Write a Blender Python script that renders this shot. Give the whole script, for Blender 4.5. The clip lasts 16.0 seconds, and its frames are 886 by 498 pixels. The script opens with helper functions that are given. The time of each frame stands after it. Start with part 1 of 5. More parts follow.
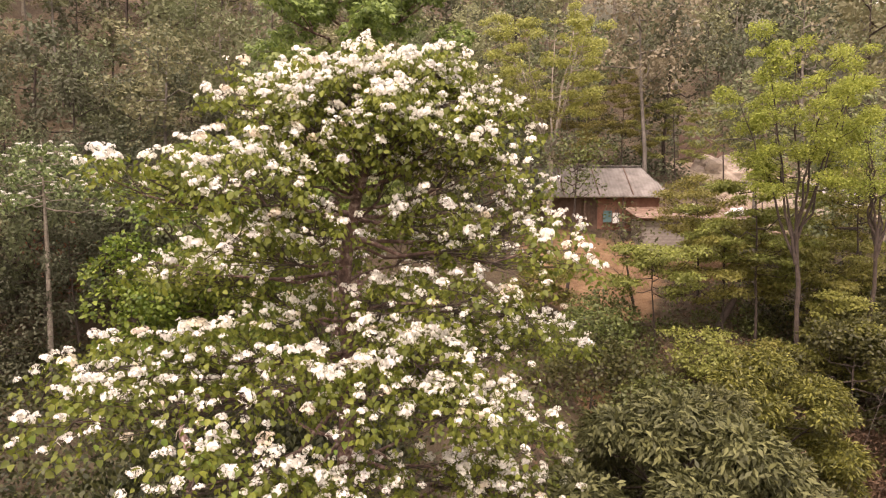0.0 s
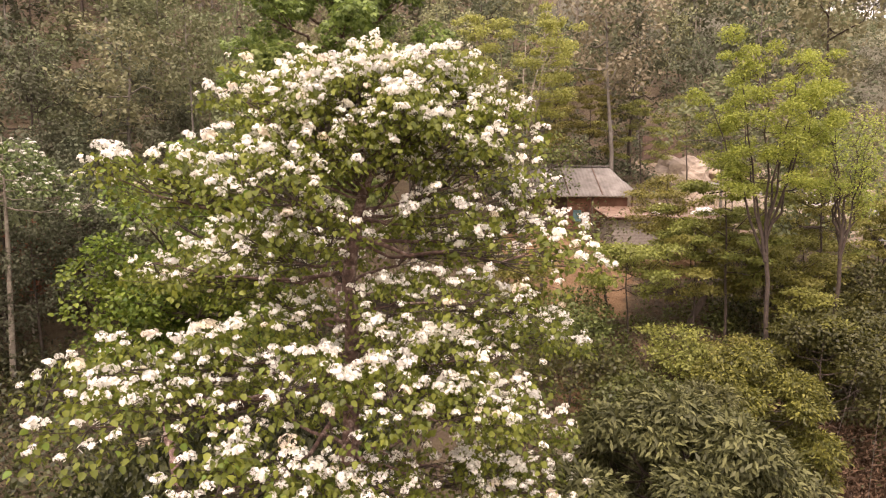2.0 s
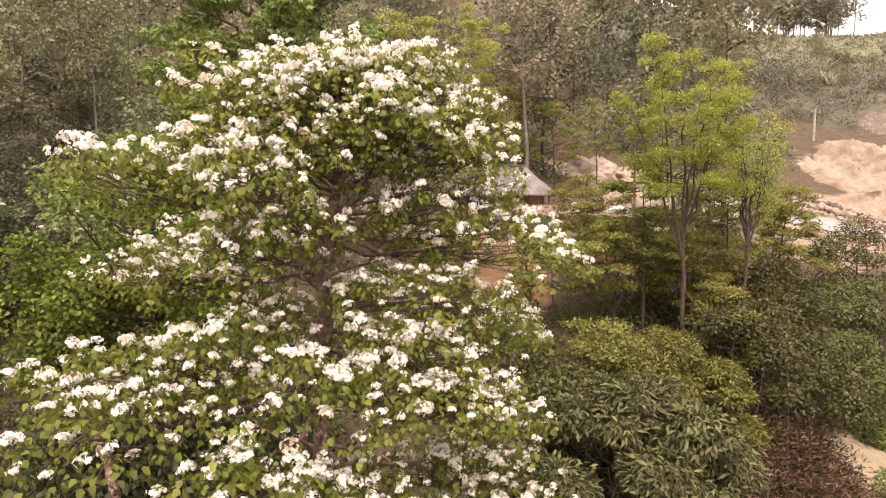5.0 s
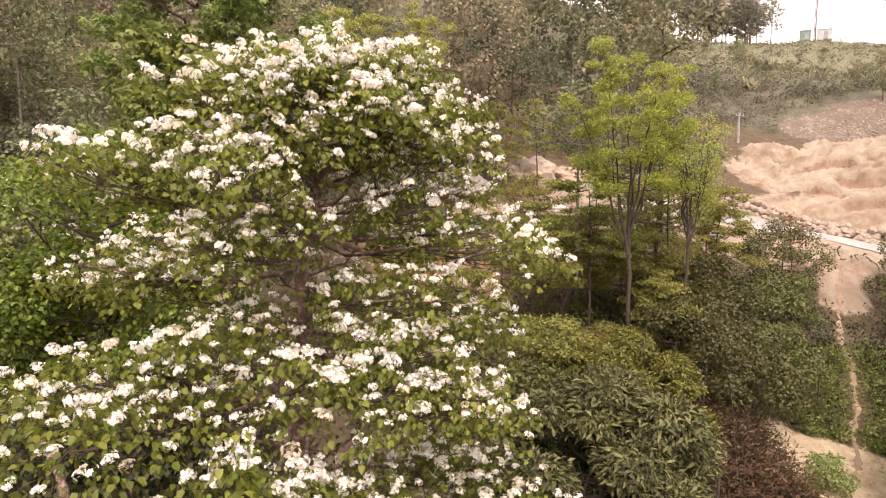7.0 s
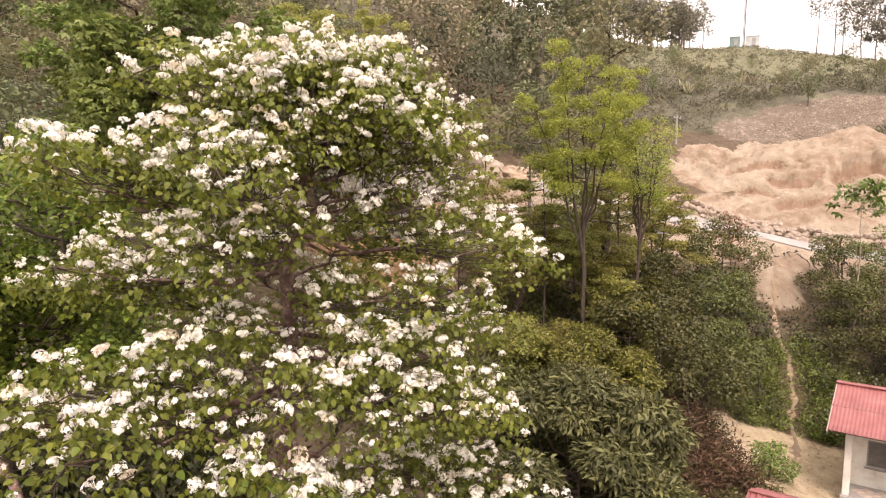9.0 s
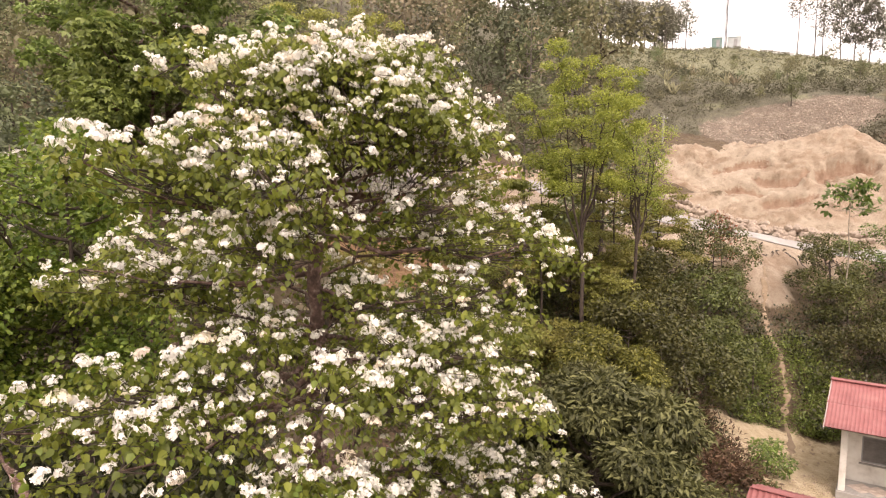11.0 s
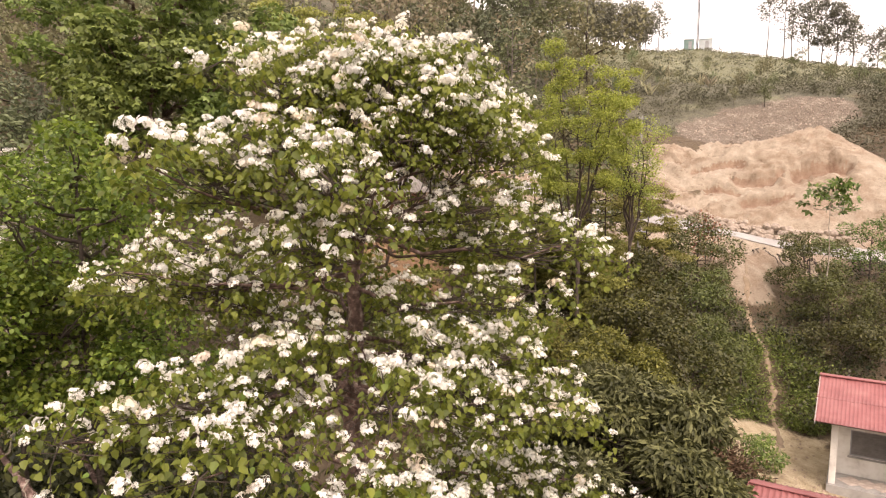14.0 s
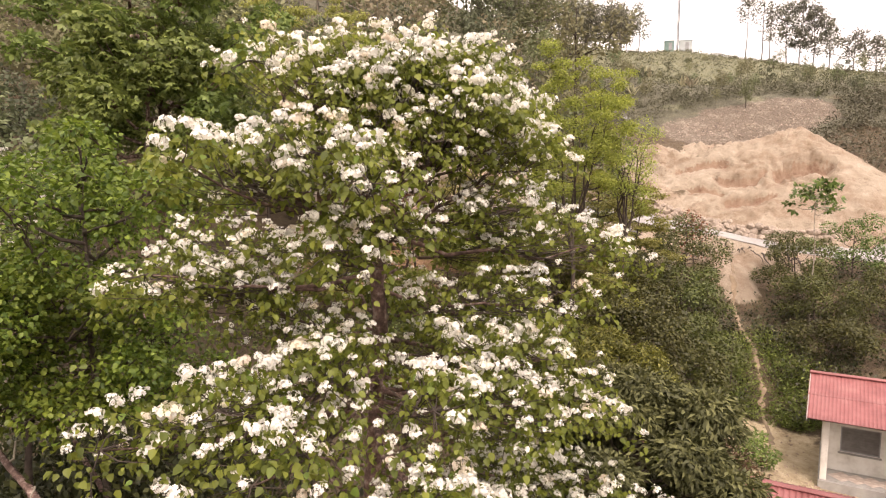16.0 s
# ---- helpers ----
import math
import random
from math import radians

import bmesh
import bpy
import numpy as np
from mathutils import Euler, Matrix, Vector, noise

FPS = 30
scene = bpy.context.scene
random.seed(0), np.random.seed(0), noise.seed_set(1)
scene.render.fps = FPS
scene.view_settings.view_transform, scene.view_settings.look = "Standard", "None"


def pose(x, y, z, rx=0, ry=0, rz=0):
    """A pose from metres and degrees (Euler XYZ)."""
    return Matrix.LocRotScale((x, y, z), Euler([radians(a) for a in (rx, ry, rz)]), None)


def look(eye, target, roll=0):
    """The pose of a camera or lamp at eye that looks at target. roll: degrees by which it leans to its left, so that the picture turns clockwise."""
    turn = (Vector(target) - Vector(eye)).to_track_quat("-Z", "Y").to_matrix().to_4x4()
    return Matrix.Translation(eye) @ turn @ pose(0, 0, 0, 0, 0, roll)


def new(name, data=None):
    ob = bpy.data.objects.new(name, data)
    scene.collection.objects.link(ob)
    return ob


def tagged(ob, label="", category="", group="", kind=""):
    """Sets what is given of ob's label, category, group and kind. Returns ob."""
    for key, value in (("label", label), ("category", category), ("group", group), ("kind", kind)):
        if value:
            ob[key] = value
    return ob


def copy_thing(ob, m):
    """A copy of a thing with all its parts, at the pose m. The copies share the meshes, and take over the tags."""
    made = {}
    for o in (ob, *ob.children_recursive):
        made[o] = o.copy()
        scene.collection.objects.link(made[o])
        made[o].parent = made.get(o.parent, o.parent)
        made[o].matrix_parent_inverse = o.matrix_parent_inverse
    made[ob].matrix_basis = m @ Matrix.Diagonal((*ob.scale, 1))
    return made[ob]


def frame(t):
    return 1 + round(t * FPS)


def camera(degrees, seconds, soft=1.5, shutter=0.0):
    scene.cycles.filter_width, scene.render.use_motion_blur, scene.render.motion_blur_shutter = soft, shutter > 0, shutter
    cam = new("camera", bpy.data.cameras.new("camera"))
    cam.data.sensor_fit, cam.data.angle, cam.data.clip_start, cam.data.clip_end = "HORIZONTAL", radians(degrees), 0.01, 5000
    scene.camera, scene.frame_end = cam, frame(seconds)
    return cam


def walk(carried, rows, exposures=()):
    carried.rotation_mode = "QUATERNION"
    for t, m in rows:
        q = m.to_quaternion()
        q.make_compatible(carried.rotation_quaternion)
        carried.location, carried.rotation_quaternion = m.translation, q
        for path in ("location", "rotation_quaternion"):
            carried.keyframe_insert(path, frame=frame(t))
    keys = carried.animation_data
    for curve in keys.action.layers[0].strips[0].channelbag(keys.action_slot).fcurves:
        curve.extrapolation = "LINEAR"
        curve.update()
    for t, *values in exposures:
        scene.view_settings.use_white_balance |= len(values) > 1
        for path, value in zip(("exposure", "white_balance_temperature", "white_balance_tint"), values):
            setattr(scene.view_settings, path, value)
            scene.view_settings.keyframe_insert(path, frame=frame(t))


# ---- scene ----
cam = camera(66.8, 16.0, soft=1.2)
METRES, EYE, TILT, LEAN, TURN = 6.0, 13.0, -5.0, 0.0, 0.0
ROWS = [
    (0.0, 0.0, 0.0, 0.0, -0.0, 0.0, -0.0),
    (0.5, -0.032, -0.001, 0.0001, -0.69, -0.01, 0.06),
    (1.0, -0.0641, -0.0011, 0.0, -1.37, -0.01, 0.1),
    (1.5, -0.0957, -0.0007, 0.0005, -2.1, -0.03, 0.14),
    (2.0, -0.1271, 0.0008, 0.0006, -3.35, -0.06, 0.19),
    (2.5, -0.159, 0.0031, 0.0005, -4.75, -0.09, 0.24),
    (3.0, -0.1908, 0.0058, 0.0005, -6.14, -0.12, 0.29),
    (3.5, -0.2229, 0.0097, 0.0001, -7.52, -0.15, 0.35),
    (4.0, -0.2559, 0.0143, 0.0001, -8.79, -0.2, 0.4),
    (6.5, -0.4199, 0.0496, 0.0035, -15.66, -0.43, 0.64),
    (7.0, -0.4516, 0.0587, 0.0046, -17.06, -0.48, 0.69),
    (7.5, -0.4827, 0.0683, 0.0051, -18.47, -0.51, 0.73),
    (8.0, -0.513, 0.0791, 0.0066, -19.88, -0.57, 0.77),
    (10.5, -0.6524, 0.1451, 0.0113, -23.47, -0.7, 1.04),
    (11.0, -0.6787, 0.1596, 0.0116, -23.52, -0.69, 1.09),
    (11.5, -0.7048, 0.1737, 0.0121, -23.84, -0.69, 1.13),
    (12.0, -0.7313, 0.1881, 0.0127, -24.23, -0.71, 1.18),
    (12.5, -0.7575, 0.2023, 0.0134, -24.62, -0.72, 1.22),
    (13.0, -0.7831, 0.2168, 0.0142, -25.02, -0.74, 1.25),
    (13.5, -0.8084, 0.2315, 0.0153, -25.42, -0.75, 1.28),
    (14.0, -0.8335, 0.2463, 0.0165, -25.83, -0.76, 1.32),
    (14.5, -0.8588, 0.2609, 0.0177, -26.24, -0.77, 1.35),
    (15.0, -0.8826, 0.275, 0.0189, -26.63, -0.79, 1.39),
    (15.5, -0.9081, 0.2901, 0.0202, -27.04, -0.8, 1.42),
    (16.0, -0.9329, 0.3053, 0.022, -27.48, -0.81, 1.46),
]
walk(cam, [(t, pose(0, 0, EYE, TILT, LEAN, TURN) @ pose(METRES * x, METRES * y, METRES * z, 90 + pitch, roll, yaw)) for t, x, y, z, yaw, pitch, roll in ROWS], exposures=((0.0, 1.43, 6850, 30), (4.0, 1.42, 6850, 30), (8.0, 1.34, 6800, 29), (11.0, 1.25, 6750, 26), (16.0, 1.22, 6750, 26)))

# ---- world and sun: bright hazy overcast ----
sky_world = bpy.data.worlds.new("hazy_sky")
scene.world = sky_world
sky_world.use_nodes = True
wn, wl = sky_world.node_tree.nodes, sky_world.node_tree.links
SUN_ELEV, SUN_TURN = 55.0, 200.0
sky_tex = wn.new("ShaderNodeTexSky")
sky_tex.sky_type = "NISHITA"
sky_tex.sun_disc = False
sky_tex.sun_elevation, sky_tex.sun_rotation = radians(SUN_ELEV), radians(SUN_TURN)
sky_tex.dust_density, sky_tex.air_density = 6.0, 1.5
sky_dim = wn.new("ShaderNodeVectorMath")
sky_dim.operation = "SCALE"
sky_dim.inputs["Scale"].default_value = 0.10
cloud_mix = wn.new("ShaderNodeMix")
cloud_mix.data_type = "RGBA"
cloud_mix.inputs[0].default_value = 0.8
cloud_mix.inputs[7].default_value = (1.0, 0.95, 0.81, 1)
wl.new(sky_tex.outputs[0], sky_dim.inputs[0])
wl.new(sky_dim.outputs[0], cloud_mix.inputs[6])
wl.new(cloud_mix.outputs[2], wn["Background"].inputs["Color"])
wn["Background"].inputs["Strength"].default_value = 1.06
sun_data = bpy.data.lights.new("sun", "SUN")
sun_data.energy, sun_data.angle, sun_data.color = 1.6, radians(24), (1.0, 0.93, 0.82)
sun = new("sun", sun_data)
sun.matrix_world = look((0, 0, 80), (0 - 40 * math.sin(radians(SUN_TURN)) * 1.0, 0 - 40 * math.cos(radians(SUN_TURN)) * 1.0, 80 - 40 * math.tan(radians(SUN_ELEV))))


# ---- materials ----
def material(name):
    m = bpy.data.materials.new(name)
    m.use_nodes = True
    return m, m.node_tree.nodes, m.node_tree.links, m.node_tree.nodes["Principled BSDF"]


def ramp(nodes, links, fac, stops):
    r = nodes.new("ShaderNodeValToRGB")
    el = r.color_ramp.elements
    while len(el) < len(stops):
        el.new(0.5)
    for e, (p, c) in zip(el, stops):
        e.position, e.color = p, (*c, 1)
    links.new(fac, r.inputs[0])
    return r.outputs[0]


def noise_tex(nodes, links, scale, detail=5.0, rough=0.6, where="Object"):
    co = nodes.new("ShaderNodeTexCoord")
    n = nodes.new("ShaderNodeTexNoise")
    n.inputs["Scale"].default_value, n.inputs["Detail"].default_value, n.inputs["Roughness"].default_value = scale, detail, rough
    links.new(co.outputs[where], n.inputs["Vector"])
    return n.outputs[0]


def mix_rgb(nodes, links, fac, a, b, blend="MIX"):
    m = nodes.new("ShaderNodeMix")
    m.data_type, m.blend_type = "RGBA", blend
    for socket, value in ((m.inputs[0], fac), (m.inputs[6], a), (m.inputs[7], b)):
        if isinstance(value, (int, float)):
            socket.default_value = value
        elif isinstance(value, tuple):
            socket.default_value = (*value, 1)
        else:
            links.new(value, socket)
    return m.outputs[2]


def bump(nodes, links, bsdf, height, strength, distance=0.05):
    b = nodes.new("ShaderNodeBump")
    b.inputs["Strength"].default_value, b.inputs["Distance"].default_value = strength, distance
    links.new(height, b.inputs["Height"])
    links.new(b.outputs[0], bsdf.inputs["Normal"])


def leaf_material(name, dark, light, through_light=0.3, rough=0.5, spread=0.35):
    m, nodes, links, bsdf = material(name)
    geo = nodes.new("ShaderNodeNewGeometry")
    info = nodes.new("ShaderNodeObjectInfo")
    col = ramp(nodes, links, geo.outputs["Random Per Island"], [(0.0, dark), (0.6, tuple((a + b) / 2 for a, b in zip(dark, light))), (1.0, light)])
    hs = nodes.new("ShaderNodeHueSaturation")
    mr = nodes.new("ShaderNodeMapRange")
    mr.inputs["To Min"].default_value, mr.inputs["To Max"].default_value = 1 - spread, 1 + spread
    links.new(info.outputs["Random"], mr.inputs["Value"])
    links.new(mr.outputs[0], hs.inputs["Value"])
    mh = nodes.new("ShaderNodeMath")
    mh.operation = "MULTIPLY_ADD"
    mh.inputs[1].default_value, mh.inputs[2].default_value = 0.05, 0.475
    links.new(info.outputs["Random"], mh.inputs[0])
    links.new(mh.outputs[0], hs.inputs["Hue"])
    links.new(col, hs.inputs["Color"])
    blotch = noise_tex(nodes, links, 1.3, 3)
    shade = ramp(nodes, links, blotch, [(0.3, (0.80, 0.80, 0.80)), (0.7, (1.12, 1.1, 1.0))])
    final = mix_rgb(nodes, links, 1.0, hs.outputs[0], shade, "MULTIPLY")
    links.new(final, bsdf.inputs["Base Color"])
    bsdf.inputs["Roughness"].default_value = rough
    bsdf.inputs["Specular IOR Level"].default_value = 0.35
    tr = nodes.new("ShaderNodeBsdfTranslucent")
    links.new(final, tr.inputs[0])
    mx = nodes.new("ShaderNodeMixShader")
    mx.inputs[0].default_value = through_light
    links.new(bsdf.outputs[0], mx.inputs[1])
    links.new(tr.outputs[0], mx.inputs[2])
    links.new(mx.outputs[0], nodes["Material Output"].inputs[0])
    return m


def rough_material(name, stops, scale, rough=0.9, bump_scale=12.0, bump_strength=0.4, bump_distance=0.03, big=0.6):
    m, nodes, links, bsdf = material(name)
    a = noise_tex(nodes, links, scale, 8, 0.65)
    col = ramp(nodes, links, a, stops)
    b = noise_tex(nodes, links, scale * 0.12, 3)
    shade = ramp(nodes, links, b, [(0.3, (1 - big * 0.4,) * 3), (0.7, (1 + big * 0.25,) * 3)])
    links.new(mix_rgb(nodes, links, 1.0, col, shade, "MULTIPLY"), bsdf.inputs["Base Color"])
    bsdf.inputs["Roughness"].default_value = rough
    bump(nodes, links, bsdf, noise_tex(nodes, links, bump_scale, 6), bump_strength, bump_distance)
    return m


BARK = rough_material("grey_brown_bark", [(0.40, (0.06, 0.034, 0.026)), (0.54, (0.15, 0.092, 0.074)), (0.68, (0.34, 0.28, 0.24))], 9.0, bump_scale=30, bump_distance=0.02)
BARK_PALE = rough_material("pale_bark", [(0.35, (0.16, 0.13, 0.10)), (0.6, (0.32, 0.28, 0.22)), (0.75, (0.45, 0.42, 0.36))], 5.0)
TWIG = rough_material("twig_bark", [(0.3, (0.028, 0.020, 0.015)), (0.7, (0.085, 0.062, 0.047))], 6.0)
HILL_BARK = rough_material("grey_wood_bark", [(0.35, (0.10, 0.085, 0.07)), (0.6, (0.17, 0.15, 0.125)), (0.75, (0.26, 0.235, 0.20))], 5.0)
ROCK = rough_material("pale_rock", [(0.3, (0.21, 0.165, 0.13)), (0.5, (0.32, 0.26, 0.205)), (0.7, (0.42, 0.35, 0.28))], 2.2)
TRODDEN = rough_material("trodden_path_earth", [(0.3, (0.15, 0.105, 0.065)), (0.5, (0.23, 0.17, 0.11)), (0.7, (0.31, 0.24, 0.165))], 1.6)
SANDY = rough_material("sandy_earth", [(0.3, (0.25, 0.185, 0.12)), (0.5, (0.34, 0.255, 0.185)), (0.7, (0.41, 0.32, 0.24))], 0.8)
ASPHALT = rough_material("dusty_grey_road", [(0.3, (0.22, 0.21, 0.20)), (0.7, (0.30, 0.285, 0.265))], 1.5, bump_strength=0.15)
PLASTER = rough_material("stained_white_plaster", [(0.3, (0.50, 0.46, 0.40)), (0.5, (0.70, 0.67, 0.61)), (0.7, (0.78, 0.76, 0.71))], 1.3, bump_strength=0.08)
GREY_ROOF = rough_material("weathered_fibre_cement", [(0.3, (0.10, 0.087, 0.077)), (0.5, (0.175, 0.158, 0.142)), (0.7, (0.25, 0.232, 0.212))], 1.2, bump_strength=0.1)
RED_ROOF = rough_material("faded_red_sheet_metal", [(0.3, (0.18, 0.052, 0.050)), (0.5, (0.245, 0.082, 0.079)), (0.7, (0.29, 0.120, 0.113))], 0.9, rough=0.55, bump_strength=0.05)
PLANK = rough_material("grey_brown_planks", [(0.3, (0.07, 0.042, 0.03)), (0.7, (0.16, 0.105, 0.075))], 3.0)
BRICKISH = rough_material("red_brown_boards", [(0.3, (0.20, 0.09, 0.06)), (0.7, (0.36, 0.19, 0.13))], 2.0)
BLOCK = rough_material("grey_cement_block", [(0.3, (0.17, 0.145, 0.12)), (0.7, (0.33, 0.295, 0.255))], 2.5)
RUSTY = rough_material("rusty_sheet_metal", [(0.3, (0.10, 0.05, 0.032)), (0.5, (0.21, 0.13, 0.09)), (0.7, (0.33, 0.27, 0.22))], 1.6, rough=0.7, bump_strength=0.1)
TARP = rough_material("pale_tarpaulin", [(0.3, (0.60, 0.58, 0.54)), (0.7, (0.78, 0.76, 0.72))], 2.5, rough=0.5)
TEAL = rough_material("teal_cloth", [(0.3, (0.06, 0.13, 0.13)), (0.7, (0.12, 0.20, 0.20))], 3.0)
CEMENT = rough_material("grey_cement", [(0.3, (0.25, 0.235, 0.215)), (0.7, (0.37, 0.355, 0.325))], 2.0, bump_strength=0.1)
TILE = rough_material("worn_floor_tile", [(0.3, (0.34, 0.27, 0.22)), (0.7, (0.55, 0.47, 0.40))], 4.0, rough=0.6, bump_strength=0.05)
DARK_GLASS = rough_material("dusty_window_shutter", [(0.3, (0.13, 0.12, 0.11)), (0.7, (0.20, 0.19, 0.18))], 4.0, rough=0.35, bump_strength=0.05)
SHELTER_GREEN = rough_material("pale_green_panel", [(0.3, (0.13, 0.21, 0.19)), (0.7, (0.20, 0.28, 0.255))], 1.0, bump_strength=0.05)
SHELTER_WHITE = rough_material("white_panel", [(0.3, (0.36, 0.40, 0.40)), (0.7, (0.48, 0.51, 0.51))], 1.0, bump_strength=0.05)
MAST_STEEL = rough_material("dark_weathered_steel", [(0.3, (0.05, 0.05, 0.05)), (0.7, (0.10, 0.10, 0.10))], 3.0, rough=0.6, bump_strength=0.05)
STEEL = rough_material("dull_steel", [(0.3, (0.22, 0.22, 0.22)), (0.7, (0.34, 0.34, 0.34))], 3.0, rough=0.5, bump_strength=0.05)

TUNG_LEAF = leaf_material("tung_leaf", (0.092, 0.140, 0.024), (0.250, 0.325, 0.056), 0.52, 0.5, 0.15)
TUNG_BACK = leaf_material("far_tung_leaf", (0.08, 0.11, 0.04), (0.20, 0.245, 0.085), 0.3, 0.5, 0.12)
BRIGHT_LEAF = leaf_material("bright_green_leaf", (0.05, 0.095, 0.012), (0.22, 0.30, 0.045), 0.38, 0.5, 0.12)
DARK_LEAF = leaf_material("deep_green_leaf", (0.05, 0.09, 0.02), (0.16, 0.225, 0.05), 0.3, 0.5, 0.12)
PALMATE_LEAF = leaf_material("mid_green_palmate_leaf", (0.085, 0.13, 0.032), (0.25, 0.33, 0.085), 0.35, 0.5, 0.12)
WILLOW_LEAF = leaf_material("grey_green_long_leaf", (0.046, 0.050, 0.018), (0.185, 0.186, 0.076), 0.25, 0.6, 0.1)
WILLOW_YELLOW = leaf_material("yellow_green_long_leaf", (0.058, 0.072, 0.015), (0.235, 0.255, 0.052), 0.25, 0.45, 0.1)
YELLOW_LEAF = leaf_material("spring_yellow_green_leaf", (0.205, 0.238, 0.044), (0.44, 0.46, 0.10), 0.5, 0.5, 0.1)
OLIVE_LEAF = leaf_material("olive_yellow_leaf", (0.22, 0.215, 0.06), (0.40, 0.375, 0.11), 0.45, 0.5, 0.1)
FEATHER_LEAF = leaf_material("olive_feathery_leaf", (0.155, 0.158, 0.040), (0.305, 0.298, 0.076), 0.40, 0.5, 0.15)
SHRUB_LEAF = leaf_material("shrub_leaf", (0.052, 0.062, 0.019), (0.135, 0.146, 0.040), 0.28, 0.5, 0.34)
# thicket leaves, their colour darkened for shade under trees and between shrubs
SHADED_THICKET_LEAF = leaf_material("shade_darkened_thicket_leaf", (0.019, 0.024, 0.010), (0.072, 0.076, 0.025), 0.15, 0.5, 0.1)
DRY_LEAF = leaf_material("dry_brown_brush", (0.058, 0.034, 0.020), (0.165, 0.100, 0.060), 0.2, 0.7, 0.1)
RED_LEAF = leaf_material("rusty_red_leaf", (0.15, 0.05, 0.03), (0.34, 0.14, 0.08), 0.3)
# hillside leaf colours, paled and greyed to carry the distance haze
HAZED_HILL_LEAVES = [
    leaf_material("hazed_hill_leaf_dark", (0.088, 0.098, 0.060), (0.118, 0.130, 0.078), 0.3, 0.7, 0.25),
    leaf_material("hazed_hill_leaf_olive", (0.190, 0.188, 0.106), (0.235, 0.230, 0.126), 0.3, 0.7, 0.25),
    leaf_material("hazed_hill_leaf_green", (0.140, 0.160, 0.084), (0.180, 0.202, 0.104), 0.3, 0.7, 0.25),
    leaf_material("hazed_hill_leaf_dry", (0.21, 0.18, 0.125), (0.25, 0.215, 0.15), 0.3, 0.7, 0.2),
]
# ridge tree leaves: aerial haze put into a pale grey-green base colour
HAZED_RIDGE_LEAF = leaf_material("haze_greyed_ridge_leaf", (0.155, 0.155, 0.120), (0.215, 0.21, 0.165), 0.25, 0.7, 0.15)
GRASS = leaf_material("dry_hill_grass", (0.175, 0.180, 0.098), (0.215, 0.215, 0.118), 0.25, 0.6, 0.1)
# scrub green, greyed a little for the haze over the ridge
SCRUB = leaf_material("haze_greyed_scrub_leaf", (0.108, 0.104, 0.070), (0.142, 0.136, 0.090), 0.22, 0.6, 0.1)
PETAL = leaf_material("white_petal", (0.794, 0.775, 0.738), (0.880, 0.870, 0.842), 0.3, 0.6, 0.03)
PETAL_FADED = leaf_material("faded_cream_petal", (0.64, 0.56, 0.45), (0.82, 0.76, 0.66), 0.25, 0.6, 0.08)


# ---- mesh helpers ----
rng = np.random.default_rng(7)


def quad_mesh(name, verts, quads, mat, smooth=False):
    me = bpy.data.meshes.new(name)
    verts, quads = np.asarray(verts, np.float32), np.asarray(quads, np.int32)
    me.vertices.add(len(verts))
    me.vertices.foreach_set("co", verts.ravel())
    me.loops.add(quads.size)
    me.loops.foreach_set("vertex_index", quads.ravel())
    me.polygons.add(len(quads))
    me.polygons.foreach_set("loop_start", np.arange(0, quads.size, 4, dtype=np.int32))
    me.polygons.foreach_set("loop_total", np.full(len(quads), 4, np.int32))
    if smooth:
        me.polygons.foreach_set("use_smooth", np.ones(len(quads), bool))
    me.update(calc_edges=True)
    me.materials.append(mat)
    return me


def child(name, me, parent, label="", at=None):
    ob = new(name, me)
    ob.parent = parent
    if at is not None:
        ob.matrix_basis = at
    if label:
        tagged(ob, label)
    return ob


def part(name, bm, mat, parent, label=""):
    me = bpy.data.meshes.new(name)
    bm.to_mesh(me)
    bm.free()
    me.materials.append(mat)
    return child(name, me, parent, label)


def holder(name, m, label, category, group="", kind=""):
    ob = new(name)
    ob.matrix_basis = m
    return tagged(ob, label, category, group, kind)


def box(bm, size, m, bevel=0.0):
    geom = bmesh.ops.create_cube(bm, size=1.0, matrix=m @ Matrix.Diagonal((*size, 1)))
    if bevel:
        edges = list({e for v in geom["verts"] for e in v.link_edges})
        bmesh.ops.bevel(bm, geom=edges, offset=bevel, segments=1, affect="EDGES")


def box_part(name, size, m, mat, parent, label="", bevel=0.012):
    bm = bmesh.new()
    box(bm, size, m, bevel)
    return part(name, bm, mat, parent, label)


def sweep(points, radii, sides=6):
    p = np.asarray(points, float)
    n = len(p)
    t = np.gradient(p, axis=0)
    t /= np.linalg.norm(t, axis=1)[:, None] + 1e-9
    ref = np.where(np.abs(t[:, 2:3]) > 0.9, np.array([[1.0, 0, 0]]), np.array([[0, 0, 1.0]]))
    u = np.cross(t, ref)
    u /= np.linalg.norm(u, axis=1)[:, None] + 1e-9
    for i in range(1, n):
        w = u[i - 1] - t[i] * np.dot(u[i - 1], t[i])
        u[i] = w / (np.linalg.norm(w) + 1e-9)
    v = np.cross(t, u)
    a = np.linspace(0, 2 * np.pi, sides, endpoint=False)
    ring = np.cos(a)[None, :, None] * u[:, None] + np.sin(a)[None, :, None] * v[:, None]
    verts = (p[:, None] + ring * np.asarray(radii, float)[:, None, None]).reshape(-1, 3)
    i, j = np.meshgrid(np.arange(n - 1), np.arange(sides), indexing="ij")
    k = (j + 1) % sides
    quads = np.stack([i * sides + j, i * sides + k, (i + 1) * sides + k, (i + 1) * sides + j], -1).reshape(-1, 4)
    return verts, quads


